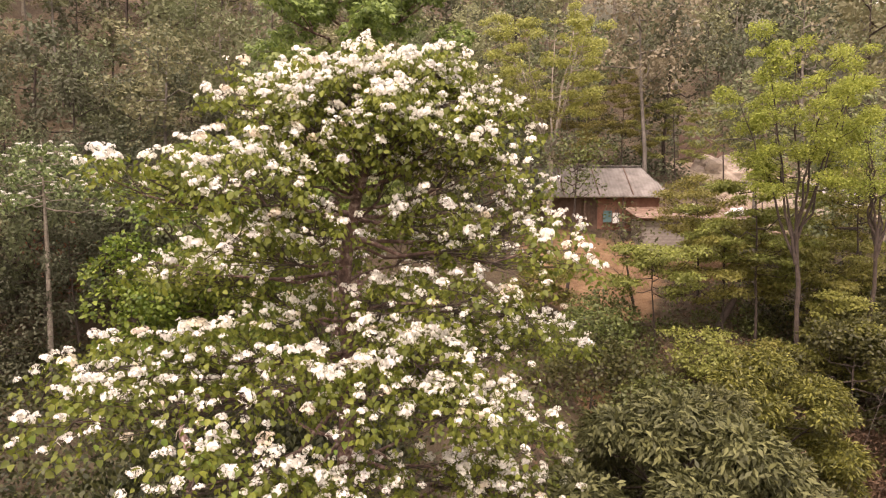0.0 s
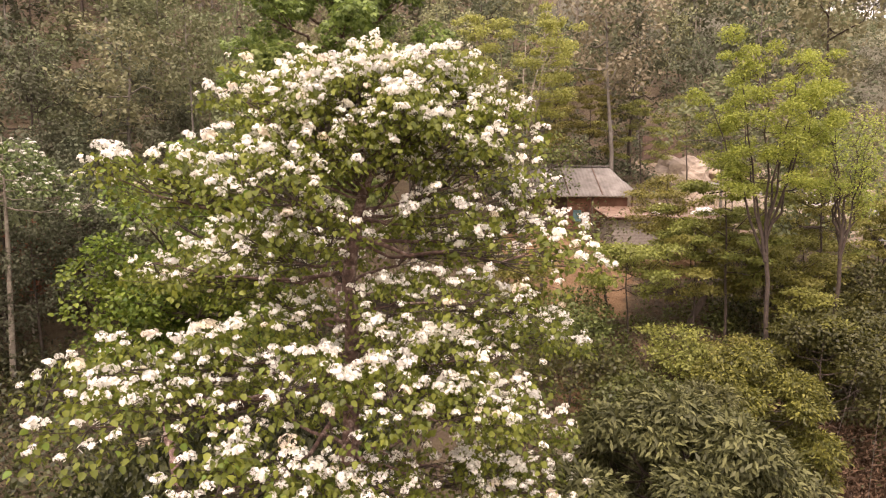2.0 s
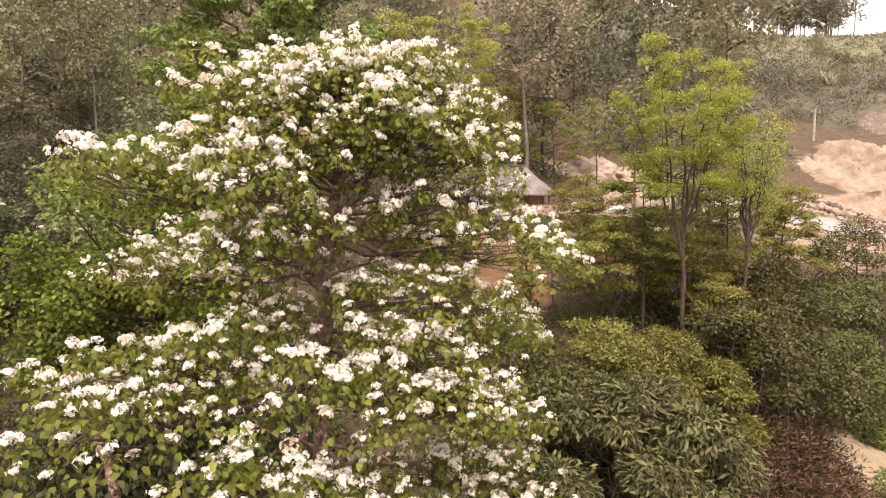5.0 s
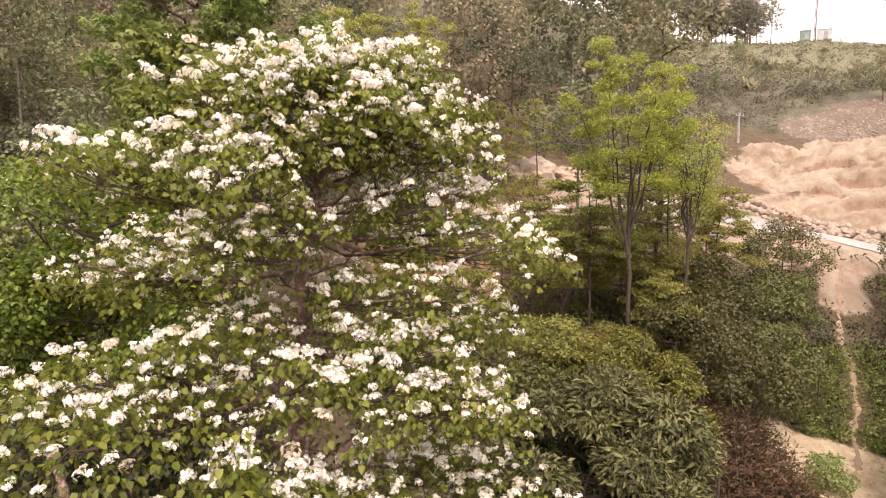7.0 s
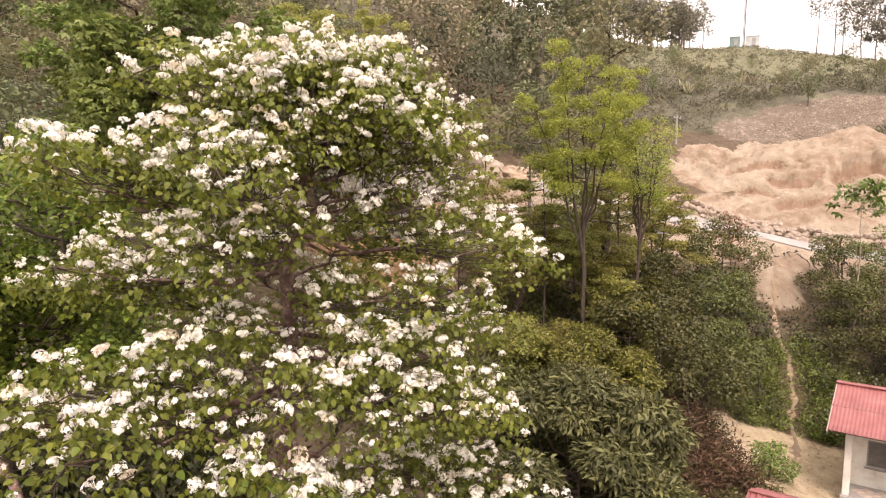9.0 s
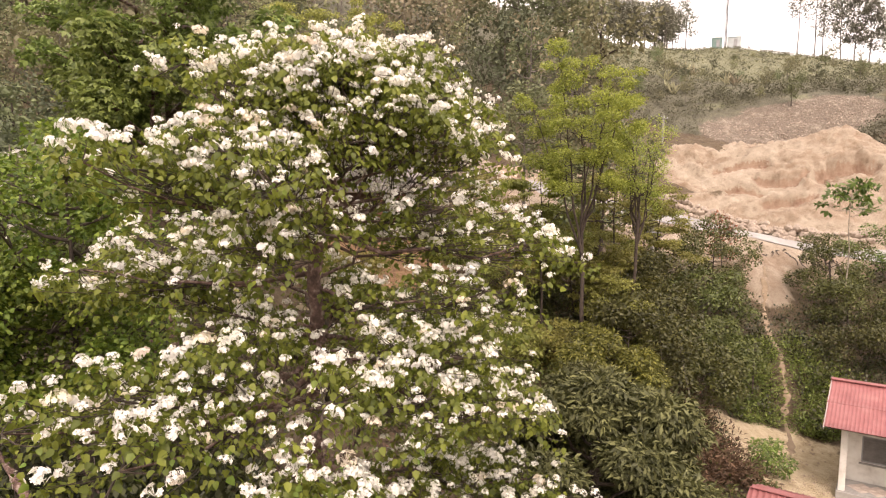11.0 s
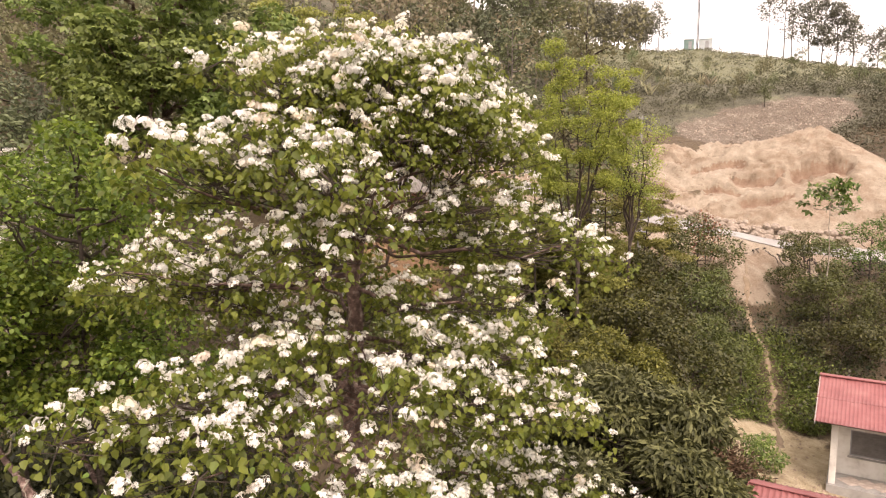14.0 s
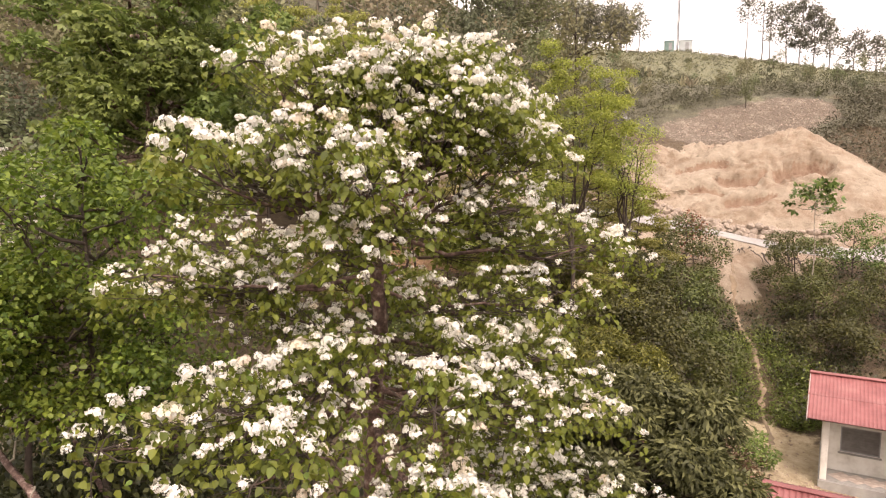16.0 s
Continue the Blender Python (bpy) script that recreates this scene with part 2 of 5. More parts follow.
def joined(pieces):
    vs, qs, n = [], [], 0
    for v, q in pieces:
        vs.append(v)
        qs.append(q + n)
        n += len(v)
    return np.concatenate(vs), np.concatenate(qs)


def tube_mesh(name, pieces, mat):
    return quad_mesh(name, *joined(pieces), mat, True)


def curve_points(a, b, lift, n=6, wobble=0.0, r=None):
    r = r or rng
    s = np.linspace(0, 1, n)[:, None]
    a, b = np.asarray(a, float), np.asarray(b, float)
    p = a + (b - a) * s + np.array([0, 0, 1.0]) * lift * (s * (1 - s)) * 4
    if wobble:
        p[1:-1] += r.normal(0, wobble, (n - 2, 3))
    return p


def unit(v):
    return v / (np.linalg.norm(v, axis=-1, keepdims=True) + 1e-9)


def frames_of(normal, heading):
    y = unit(heading)
    z = unit(normal - y * np.sum(normal * y, -1, keepdims=True))
    return np.stack([np.cross(y, z), y, z], -1)


def bake(tv, tq, pos, rot, size):
    n, k = len(pos), len(tv)
    v = np.einsum("nij,kj->nki", rot, tv) * np.asarray(size).reshape(-1, 1, 1) + pos[:, None]
    q = tq[None] + (np.arange(n) * k)[:, None, None]
    return v.reshape(-1, 3), q.reshape(-1, 4)


HEART_V = np.array([(0, 0, 0), (-.40, .22, .07), (-.30, .66, .03), (0, 1, -.16), (.30, .66, .03), (.40, .22, .07)])
HEART_Q = np.array([(0, 3, 2, 1), (0, 5, 4, 3)])
LONG_V = np.array([(0, 0, 0), (-.13, .35, .03), (-.11, .7, .0), (0, 1, -.14), (.11, .7, .0), (.13, .35, .03)])
SIMPLE_V = np.array([(0, -.1, 0), (-.34, .42, .06), (0, 1, -.08), (.34, .42, .06)])
SIMPLE_Q = np.array([(0, 3, 2, 1)])
SPRAY_V = np.array([(0, 0, 0), (-.30, .5, .05), (0, 1, -.1), (.30, .5, .05), (-.1, .1, .02), (-.75, .35, -.04), (-.65, .75, -.1), (-.28, .45, .02), (.1, .1, .02), (.28, .45, .02), (.65, .75, -.1), (.75, .35, -.04)])
SPRAY_Q = np.array([(0, 3, 2, 1), (4, 7, 6, 5), (8, 11, 10, 9)])


def sphere_quads():
    """A cube of 2 x 2 quads a side, blown up to a unit ball."""
    verts, quads, seen = [], [], {}
    for axis in range(3):
        for sign in (-1, 1):
            for a in (-1, 0):
                for b in (-1, 0):
                    q = []
                    for da, db in ((0, 0), (1, 0), (1, 1), (0, 1)):
                        p = [0, 0, 0]
                        p[axis], p[(axis + 1) % 3], p[(axis + 2) % 3] = sign, a + da, b + db
                        if tuple(p) not in seen:
                            seen[tuple(p)] = len(verts)
                            verts.append(p)
                        q.append(seen[tuple(p)])
                    quads.append(q if sign > 0 else q[::-1])
    return unit(np.array(verts, float)), np.array(quads)


BALL_V, BALL_Q = sphere_quads()


def clump_cores(clumps, r, share, squash):
    """The dense twiggy heart of each leaf clump, lumpy and well inside the leaves."""
    n, k = len(clumps), len(BALL_V)
    v = BALL_V[None] * (clumps[:, 3, None] * share * np.clip(1 + 0.30 * r.normal(size=(n, k)), 0.45, 1.5))[..., None] * np.array([1, 1, squash]) + clumps[:, None, :3]
    return v.reshape(-1, 3), (BALL_Q[None] + (np.arange(n) * k)[:, None, None]).reshape(-1, 4)


def crown_mesh(name, clumps, count, leaf, size, mat, r, squash=0.65, droop=0.25, shell=0.55, jitter=0.35, ruffle=0.45, domed=0.0, core=0.0):
    """Leaves over clumps (x, y, z, radius): mostly near the outer, upper side of each."""
    clumps = np.asarray(clumps, float)
    w = clumps[:, 3] ** 2
    which = r.choice(len(clumps), count, p=w / w.sum())
    d = r.normal(size=(count, 3))
    d[:, 2] += 0.35
    d = unit(d)
    rad = clumps[which, 3] * (shell + (1 - shell) * r.random(count)) * (1 + 0.25 * r.normal(size=count) * jitter)
    off = d * rad[:, None]
    off[:, 2] *= squash
    pos = clumps[which, :3] + off
    out = d * np.array([1, 1, 0.3])
    head = unit(out) * 0.8 + r.normal(0, 0.55, (count, 3)) + np.array([0, 0, -droop])
    norm = d * (0.85 - ruffle + domed) + np.array([0, 0, 0.7 - 0.4 * domed]) + r.normal(0, ruffle, (count, 3))
    tv, tq = leaf
    s = size * r.uniform(0.65, 1.3, count)
    leaves = bake(tv, tq, pos, frames_of(norm, head), s)
    return quad_mesh(name, *(joined([leaves, clump_cores(clumps, r, core, squash)]) if core else leaves), mat)


NARROW = (SIMPLE_V * np.array([0.52, 1, 1.6]), SIMPLE_Q)
HEART, LONG, SIMPLE, SPRAY = (HEART_V, HEART_Q), (LONG_V, HEART_Q), (SIMPLE_V, SIMPLE_Q), (SPRAY_V, SPRAY_Q)


# ---- the lie of the land ----
NEAR_LAND = [(0, 0, -1), (-8, 2, 0), (0, -30, -3), (-1.7, 11.5, 2.5), (-12, 9, 1.5), (22.6, 19.8, 0), (26, 16, 0), (24, 24, 0.4), (12, 18, 1.0), (16, 16, -0.2),
             (18, 8, -1), (40, 18, 0.5), (30, 0, -2), (27, 26, 1.0), (29.5, 28.2, 2.9), (36, 35.5, 4.6), (36, 26, 2.0), (44, 29, 4.5)]
MIDDLE_LAND = [(8, 27, 4.6), (9, 38, 8.0), (13, 46, 9.9), (21, 46, 9.8), (14, 28, 5.4), (20, 30, 4.6), (25, 36, 6.0), (31, 40, 7.0), (-6, 17, 3.0), (-4, 28, 4.5),
               (-20, 34, 3.0), (-8, 40, 7.0), (0, 44, 9.0), (-14, 22, 2.0), (-30, 30, 5.0), (5, 55, 14.0), (20, 58, 14.0)]
ROAD_LAND = [(45.6, 45.0, 9.2), (49.4, 40.6, 8.1), (57, 35, 7.6), (70, 28, 7.5), (42.5, 48.7, 9.9), (37, 54, 11.3), (32, 60, 13.1), (26, 65, 14.6),
             (48, 48.5, 9.4), (53, 44, 8.4), (59, 52, 14.8), (62.5, 57.5, 17.2), (66, 49.8, 16.6), (66, 41, 11.5), (69, 45.2, 15.0), (77.7, 61, 20.6), (74, 66, 20.8), (66, 69.5, 20.4)]
RIDGE_LAND = [(84.6, 63.7, 25.6), (80, 70, 25.8), (71, 76, 24.5), (100, 92, 33), (140, 139.5, 51.3), (127, 152, 51), (145, 113, 44.5), (120, 74, 34), (95, 52, 24), (100, 40, 20),
              (190, 190, 48), (200, 120, 42), (150, 60, 30), (109, 168, 55), (82, 126, 43)]
HILL_LAND = [(0, 70, 20), (0, 120, 46), (0, 200, 88), (-35, 60, 15), (-60, 104, 44), (-100, 173, 86), (24, 80, 22), (41, 113, 42), (68, 188, 76), (50, 90, 28),
             (-80, 60, 20), (-150, 100, 60), (-60, 10, 4), (-60, -60, 0), (80, -40, 0), (150, 0, 8), (0, 400, 120), (-300, 300, 120), (300, 300, 50), (400, 0, 30), (0, -400, 0), (-500, -100, 40)]
LAND = np.array(NEAR_LAND + MIDDLE_LAND + ROAD_LAND + RIDGE_LAND + HILL_LAND, float)


def kernel(d):
    return np.sqrt(d * d + 4.0)


gap = np.linalg.norm(LAND[:, None, :2] - LAND[None, :, :2], axis=2)
LAND_W = np.linalg.solve(kernel(gap) + np.eye(len(LAND)) * 1e-6, LAND[:, 2] - 10.0)
WAVES = [(rng.normal(size=2), rng.uniform(0, 6.28)) for _ in range(14)]


def blob(x, y, spots):
    out = np.zeros_like(x)
    for cx, cy, rad in spots:
        out = np.maximum(out, 1 - np.hypot(x - cx, y - cy) / rad)
    return np.clip(out * 2.2, 0, 1)


SAND_SPOTS = [(57, 50, 10), (60, 56, 9), (62, 48, 8), (64, 44, 6.5), (52, 46, 8), (47, 50, 8), (55, 60, 8), (66, 60, 8), (72, 62, 7), (43, 43, 6), (46, 39.5, 5.5), (41, 38.5, 4),
              (37.5, 36.5, 2.6), (34, 57, 9), (27, 62, 8), (36, 48, 8), (27, 53, 7), (24, 49, 4.5), (56, 38, 5), (64, 38, 5)]
CUT_SPOTS = [(79.5, 65, 7.5), (74.5, 67.5, 7.5), (69, 69, 6.5), (83, 62.5, 5), (72, 63, 5)]
YARD_SPOTS = [(24.0, 22.0, 4.6), (22.2, 23.2, 3.6), (22.2, 20.4, 4.0)]
HOLLOWS = [(60.2, 46.8, 4.6, 2.6), (55.8, 50.2, 4.0, 2.0), (57.0, 59.3, 3.6, 1.8), (52, 52, 3.0, 1.2), (70, 61, 3.5, 1.5)]
MEADOW_SPOTS = [(112, 112, 62), (92, 100, 42), (86, 82, 24), (122, 80, 44)]
CREST = np.array([(55, 61), (62.5, 57.5), (68.0, 52.0), (67.0, 46), (63.5, 41)], float)
SCRUB_SPOTS = [(63 + 28 * a + 70 * t, 82 - 24 * a + 68 * t, 8.5) for a in np.linspace(-1.3, 1.9, 12) for t in (-0.02, 0.09, 0.2)]
OCHRE_SPOTS = [(8.8, 39, 5), (8.6, 35, 3.4), (8, 43.5, 4), (15, 42, 5), (6.6, 27, 1.6)]


def waves(x, y, wavelength, count=7):
    out = np.zeros_like(x)
    for i, (d, ph) in enumerate(WAVES[:count]):
        k = 2 * np.pi / wavelength * (0.6 + 0.22 * i)
        u = d / np.linalg.norm(d)
        out += np.sin(k * (u[0] * x + u[1] * y) + ph + 1.3 * np.sin(0.37 * k * (u[1] * x - u[0] * y) + 2 * ph)) / (1 + 0.35 * i)
    return out / 3


def height(x, y):
    x, y = np.asarray(x, float), np.asarray(y, float)
    flat = np.stack([x.ravel(), y.ravel()], 1)
    z = np.full(len(flat), 10.0)
    for (cx, cy, _), w in zip(LAND, LAND_W):
        z += w * kernel(np.hypot(flat[:, 0] - cx, flat[:, 1] - cy))
    z = z.reshape(x.shape)
    sand = blob(x, y, SAND_SPOTS)
    road = np.clip(1.6 - road_gap(x, y) / 3.0, 0, 1)
    z = z + 0.12 * waves(x, y, 6.0) * (1 - road) + sand * (1 - road) * (1.8 * np.abs(waves(x, y, 13.0)) - 0.7 * np.abs(waves(y, x, 5.0)) + 0.4 * np.abs(waves(x, y, 2.4)) + 0.16 * waves(y, x, 1.3))
    z = z + 0.4 * np.clip(1 - line_gap(x, y, CREST) / 4.0, 0, 1) * sand
    for cx, cy, rad, deep in HOLLOWS:
        gap_in = np.hypot(x - cx + 0.7 * waves(y, x, 4.0), y - cy + 0.7 * waves(x, y, 4.0)) / rad
        z = z - deep * np.sqrt(np.clip(1 - gap_in, 0, 1))
    return z


ROAD_LINE = np.array([(26, 65), (32, 60), (37, 54), (42.5, 48.7), (45.6, 45.0), (49.4, 40.8), (57, 35), (70, 28)], float)


def line_gap(x, y, line):
    best = np.full(np.shape(x), 1e9)
    for a, b in zip(line[:-1], line[1:]):
        d = b - a
        s = np.clip(((x - a[0]) * d[0] + (y - a[1]) * d[1]) / (d @ d), 0, 1)
        best = np.minimum(best, np.hypot(x - a[0] - s * d[0], y - a[1] - s * d[1]))
    return best


def road_gap(x, y):
    return line_gap(x, y, ROAD_LINE)


def ground_z(x, y):
    return float(height(np.array([float(x)]), np.array([float(y)]))[0])


N = 280
u = np.linspace(-1, 1, N)
gx, gy = 42 + 20 * np.sinh(5 * u), 44 + 20 * np.sinh(5 * u)
X, Y = np.meshgrid(gx, gy, indexing="ij")
HEAP_SPOTS = SAND_SPOTS[:5] + [(55, 60, 8), (66, 60, 8)]
Z = height(X, Y) - 0.6 * np.clip(blob(X, Y, HEAP_SPOTS) * 1.6 - 0.6, 0, 1)
i, j = np.meshgrid(np.arange(N - 1), np.arange(N - 1), indexing="ij")
quads = np.stack([i * N + j, (i + 1) * N + j, (i + 1) * N + j + 1, i * N + j + 1], -1).reshape(-1, 4)

GROUND, nodes, links, bsdf = material("ground_soil_and_litter")
litter = ramp(nodes, links, noise_tex(nodes, links, 1.1, 9, 0.7), [(0.3, (0.04, 0.027, 0.016)), (0.46, (0.088, 0.060, 0.034)), (0.58, (0.105, 0.078, 0.042)), (0.75, (0.17, 0.125, 0.07))])
sandy = ramp(nodes, links, noise_tex(nodes, links, 0.5, 14, 0.8), [(0.34, (0.16, 0.112, 0.072)), (0.45, (0.285, 0.226, 0.165)), (0.55, (0.325, 0.262, 0.196)), (0.66, (0.43, 0.36, 0.28))])
red_band = ramp(nodes, links, noise_tex(nodes, links, 0.13, 4, 0.6), [(0.44, (1.08, 1.1, 1.1)), (0.53, (0.82, 0.75, 0.69)), (0.58, (1.02, 1.02, 1.0)), (0.66, (0.66, 0.55, 0.47))])
sandy = mix_rgb(nodes, links, 1.0, sandy, red_band, "MULTIPLY")
ochre = ramp(nodes, links, noise_tex(nodes, links, 1.2, 9, 0.7), [(0.3, (0.13, 0.07, 0.035)), (0.5, (0.24, 0.14, 0.07)), (0.7, (0.31, 0.20, 0.11))])


def zone(name, wobble_scale):
    at = nodes.new("ShaderNodeAttribute")
    at.attribute_name = name
    add = nodes.new("ShaderNodeMath")
    add.operation = "ADD"
    links.new(at.outputs["Fac"], add.inputs[0])
    links.new(noise_tex(nodes, links, wobble_scale, 6, 0.7), add.inputs[1])
    return ramp(nodes, links, add.outputs[0], [(0.74, (0, 0, 0)), (0.90, (1, 1, 1))])


meadow = ramp(nodes, links, noise_tex(nodes, links, 0.5, 8, 0.7), [(0.3, (0.10, 0.10, 0.058)), (0.5, (0.14, 0.14, 0.080)), (0.7, (0.19, 0.182, 0.105))])
litter = mix_rgb(nodes, links, zone("meadow", 0.3), litter, meadow)
scrubby = ramp(nodes, links, noise_tex(nodes, links, 0.6, 8, 0.75), [(0.3, (0.06, 0.056, 0.038)), (0.5, (0.10, 0.094, 0.062)), (0.7, (0.15, 0.138, 0.09))])
litter = mix_rgb(nodes, links, zone("scrub", 0.35), litter, scrubby)
base = mix_rgb(nodes, links, zone("ochre", 0.9), litter, ochre)
base = mix_rgb(nodes, links, zone("sand", 0.5), base, sandy)
dug = ramp(nodes, links, noise_tex(nodes, links, 0.9, 10, 0.7), [(0.3, (0.17, 0.095, 0.058)), (0.5, (0.25, 0.165, 0.11)), (0.7, (0.32, 0.235, 0.165))])
base = mix_rgb(nodes, links, zone("fresh", 0.8), base, dug)
cut_face = ramp(nodes, links, noise_tex(nodes, links, 0.6, 14, 0.88), [(0.40, (0.06, 0.045, 0.033)), (0.46, (0.17, 0.132, 0.098)), (0.51, (0.11, 0.086, 0.064)), (0.58, (0.29, 0.245, 0.19))])
base = mix_rgb(nodes, links, zone("cut", 0.4), base, cut_face)
yard = ramp(nodes, links, noise_tex(nodes, links, 1.4, 10, 0.75), [(0.32, (0.27, 0.20, 0.115)), (0.45, (0.42, 0.335, 0.21)), (0.55, (0.50, 0.41, 0.27)), (0.7, (0.60, 0.51, 0.36))])
base = mix_rgb(nodes, links, zone("yard", 0.7), base, yard)
links.new(base, bsdf.inputs["Base Color"])
bsdf.inputs["Roughness"].default_value = 0.95
bump(nodes, links, bsdf, noise_tex(nodes, links, 1.4, 12, 0.8), 0.9, 0.35)
ground = new("ground", quad_mesh("ground", np.stack([X, Y, Z], -1).reshape(-1, 3), quads, GROUND, True))
tagged(ground, "sloping hillside ground of leaf litter, ochre soil and sandy excavated earth", "ground", kind="structure")
for zone_name, spots in (("sand", SAND_SPOTS), ("yard", YARD_SPOTS), ("ochre", OCHRE_SPOTS), ("cut", CUT_SPOTS), ("meadow", MEADOW_SPOTS), ("scrub", SCRUB_SPOTS)):
    at = ground.data.attributes.new(zone_name, "FLOAT", "POINT")
    at.data.foreach_set("value", blob(X, Y, spots).ravel().astype(np.float32) * 0.62)


# the excavated heap: a finer sheet over the ground, gullied and scooped
hx, hy = np.meshgrid(np.arange(45.0, 73.0, 0.22), np.arange(37.0, 67.0, 0.22), indexing="ij")
inside = blob(hx, hy, HEAP_SPOTS)
gully = np.array([noise.ridged_multi_fractal(Vector((a * 0.16, b * 0.16, 3.0)), 0.9, 2.1, 6, 0.9, 1.8) for a, b in zip(hx.ravel(), hy.ravel())]).reshape(hx.shape)
lumps = np.array([noise.fractal(Vector((a * 0.9, b * 0.9, 8.0)), 0.7, 2.0, 4) for a, b in zip(hx.ravel(), hy.ravel())]).reshape(hx.shape)
by_road = np.clip(road_gap(hx, hy) / 3.0 - 1.3, 0, 1)
hz_ = height(hx, hy) + by_road * (0.40 * (gully - 1.2) + 0.20 * lumps) + 0.05 - 1.6 * np.clip(0.45 - inside, 0, 1) - 0.5 * (1 - by_road)


def crest_height(x, y, line, slope):
    """The height of a sharp ridge along the 3D line, falling off evenly to both sides."""
    best = np.full(x.shape, -99.0)
    for a, b in zip(line[:-1], line[1:]):
        d = b - a
        f = np.clip(((x - a[0]) * d[0] + (y - a[1]) * d[1]) / (d[:2] @ d[:2]), 0, 1)
        best = np.maximum(best, a[2] + f * d[2] - slope * np.hypot(x - a[0] - f * d[0], y - a[1] - f * d[1]))
    return best


def scarp_drop(x, y, line, deep, long):
    """How far the earth has slipped below a broken edge, on its downhill side."""
    best, near_f = np.full(x.shape, 1e9), np.zeros(x.shape)
    for a, b in zip(line[:-1], line[1:]):
        d = b - a
        f = np.clip(((x - a[0]) * d[0] + (y - a[1]) * d[1]) / (d @ d), 0, 1)
        ox, oy = x - a[0] - f * d[0], y - a[1] - f * d[1]
        down = -(0.8 * ox + 0.6 * oy)
        side = np.abs(0.6 * ox - 0.8 * oy)
        score = side + np.where(down < 0, 9.0, 0) + 0.2 * np.abs(down)
        drop = np.clip(down / 0.3, 0, 1) * np.clip(1 - down / long, 0, 1) * np.clip(1.3 - side / 0.9, 0, 1)
        near_f = np.where(score < best, drop, near_f)
        best = np.minimum(best, score)
    return deep * near_f


grit = np.array([noise.fractal(Vector((a * 2.3, b * 2.3, 1.0)), 0.6, 2.0, 3) for a, b in zip(hx.ravel(), hy.ravel())]).reshape(hx.shape)
wx, wy = hx + 0.35 * lumps + 0.15 * grit, hy + 0.5 * waves(hx, hy, 3.0)
CREST_RIDGE = np.array([(57.0, 59.6, 17.5), (59.4, 57.8, 18.2), (64.0, 54.9, 19.5), (67.4, 52.8, 20.7), (67.6, 51.4, 18.8), (66.0, 49.6, 17.4), (65.8, 46.0, 15.6)])
hz_ = np.maximum(hz_, crest_height(wx, wy, CREST_RIDGE, 0.62) + 0.10 * lumps) + by_road * 0.09 * grit
fresh = np.zeros(hx.shape)
for edge, deep, long in [
    ([(61.2, 50.4), (62.4, 50.0), (63.2, 49.6), (64.1, 48.8), (64.6, 47.6)], 1.5, 4.5),
    ([(56.2, 53.8), (56.8, 53.0), (57.3, 51.8), (58.2, 51.2), (59.4, 51.4)], 0.9, 3.5),
    ([(53.0, 63.6), (55.6, 63.2), (57.6, 62.0), (59.4, 59.6)], 1.3, 3.0),
    ([(55.0, 58.6), (56.8, 57.4), (58.6, 55.6)], 0.7, 3.0),
    ([(53.6, 50.2), (55.0, 48.8), (56.8, 48.2)], 0.7, 2.5),
    ([(51.4, 55.4), (53.4, 54.4), (54.4, 52.6)], 0.7, 2.5),
]:
    hz_ = hz_ - scarp_drop(wx, wy, np.array(edge), deep * 1.35, long)
    fresh = np.maximum(fresh, scarp_drop(wx, wy, np.array(edge), 1.0, long * 0.62))
hi, hj = np.meshgrid(np.arange(hx.shape[0] - 1), np.arange(hx.shape[1] - 1), indexing="ij")
hn = hx.shape[1]
hq = np.stack([hi * hn + hj, (hi + 1) * hn + hj, (hi + 1) * hn + hj + 1, hi * hn + hj + 1], -1).reshape(-1, 4)
heap_sheet = new("spoil_heap", quad_mesh("spoil_heap", np.stack([hx, hy, hz_], -1).reshape(-1, 3), hq, GROUND, True))
tagged(heap_sheet, "large heap of pale sandy excavated earth with scooped gullies", "earth heap", kind="structure")
at = heap_sheet.data.attributes.new("sand", "FLOAT", "POINT")
at.data.foreach_set("value", np.full(hx.size, 0.62, np.float32))
at = heap_sheet.data.attributes.new("fresh", "FLOAT", "POINT")
at.data.foreach_set("value", np.clip(fresh * 0.85, 0, 0.5).ravel().astype(np.float32))



def strip(name, line, width, lift, mat, ragged=0.0, step=0.6):
    line = np.asarray(line, float)
    seg = np.linalg.norm(np.diff(line, axis=0), axis=1)
    s = np.concatenate([[0], np.cumsum(seg)])
    n = max(int(s[-1] / step), 2)
    t = np.linspace(0, s[-1], n)
    px, py = np.interp(t, s, line[:, 0]), np.interp(t, s, line[:, 1])
    for _ in range(3):
        px[1:-1], py[1:-1] = (px[:-2] + px[1:-1] + px[2:]) / 3, (py[:-2] + py[1:-1] + py[2:]) / 3
    tx, ty = np.gradient(px), np.gradient(py)
    ln = np.hypot(tx, ty)
    nx, ny = -ty / ln, tx / ln
    cols = np.linspace(-1, 1, 7)
    wide = width / 2 * (1 + ragged * rng.normal(size=(n, 1)))
    x, y = px[:, None] + nx[:, None] * cols * wide, py[:, None] + ny[:, None] * cols * wide
    z = height(x, y) + lift - 0.05 * np.abs(cols) ** 3
    i, j = np.meshgrid(np.arange(n - 1), np.arange(6), indexing="ij")
    q = np.stack([i * 7 + j, i * 7 + j + 1, (i + 1) * 7 + j + 1, (i + 1) * 7 + j], -1).reshape(-1, 4)
    return new(name, quad_mesh(name, np.stack([x, y, z], -1).reshape(-1, 3), q[:, ::-1], mat, True))


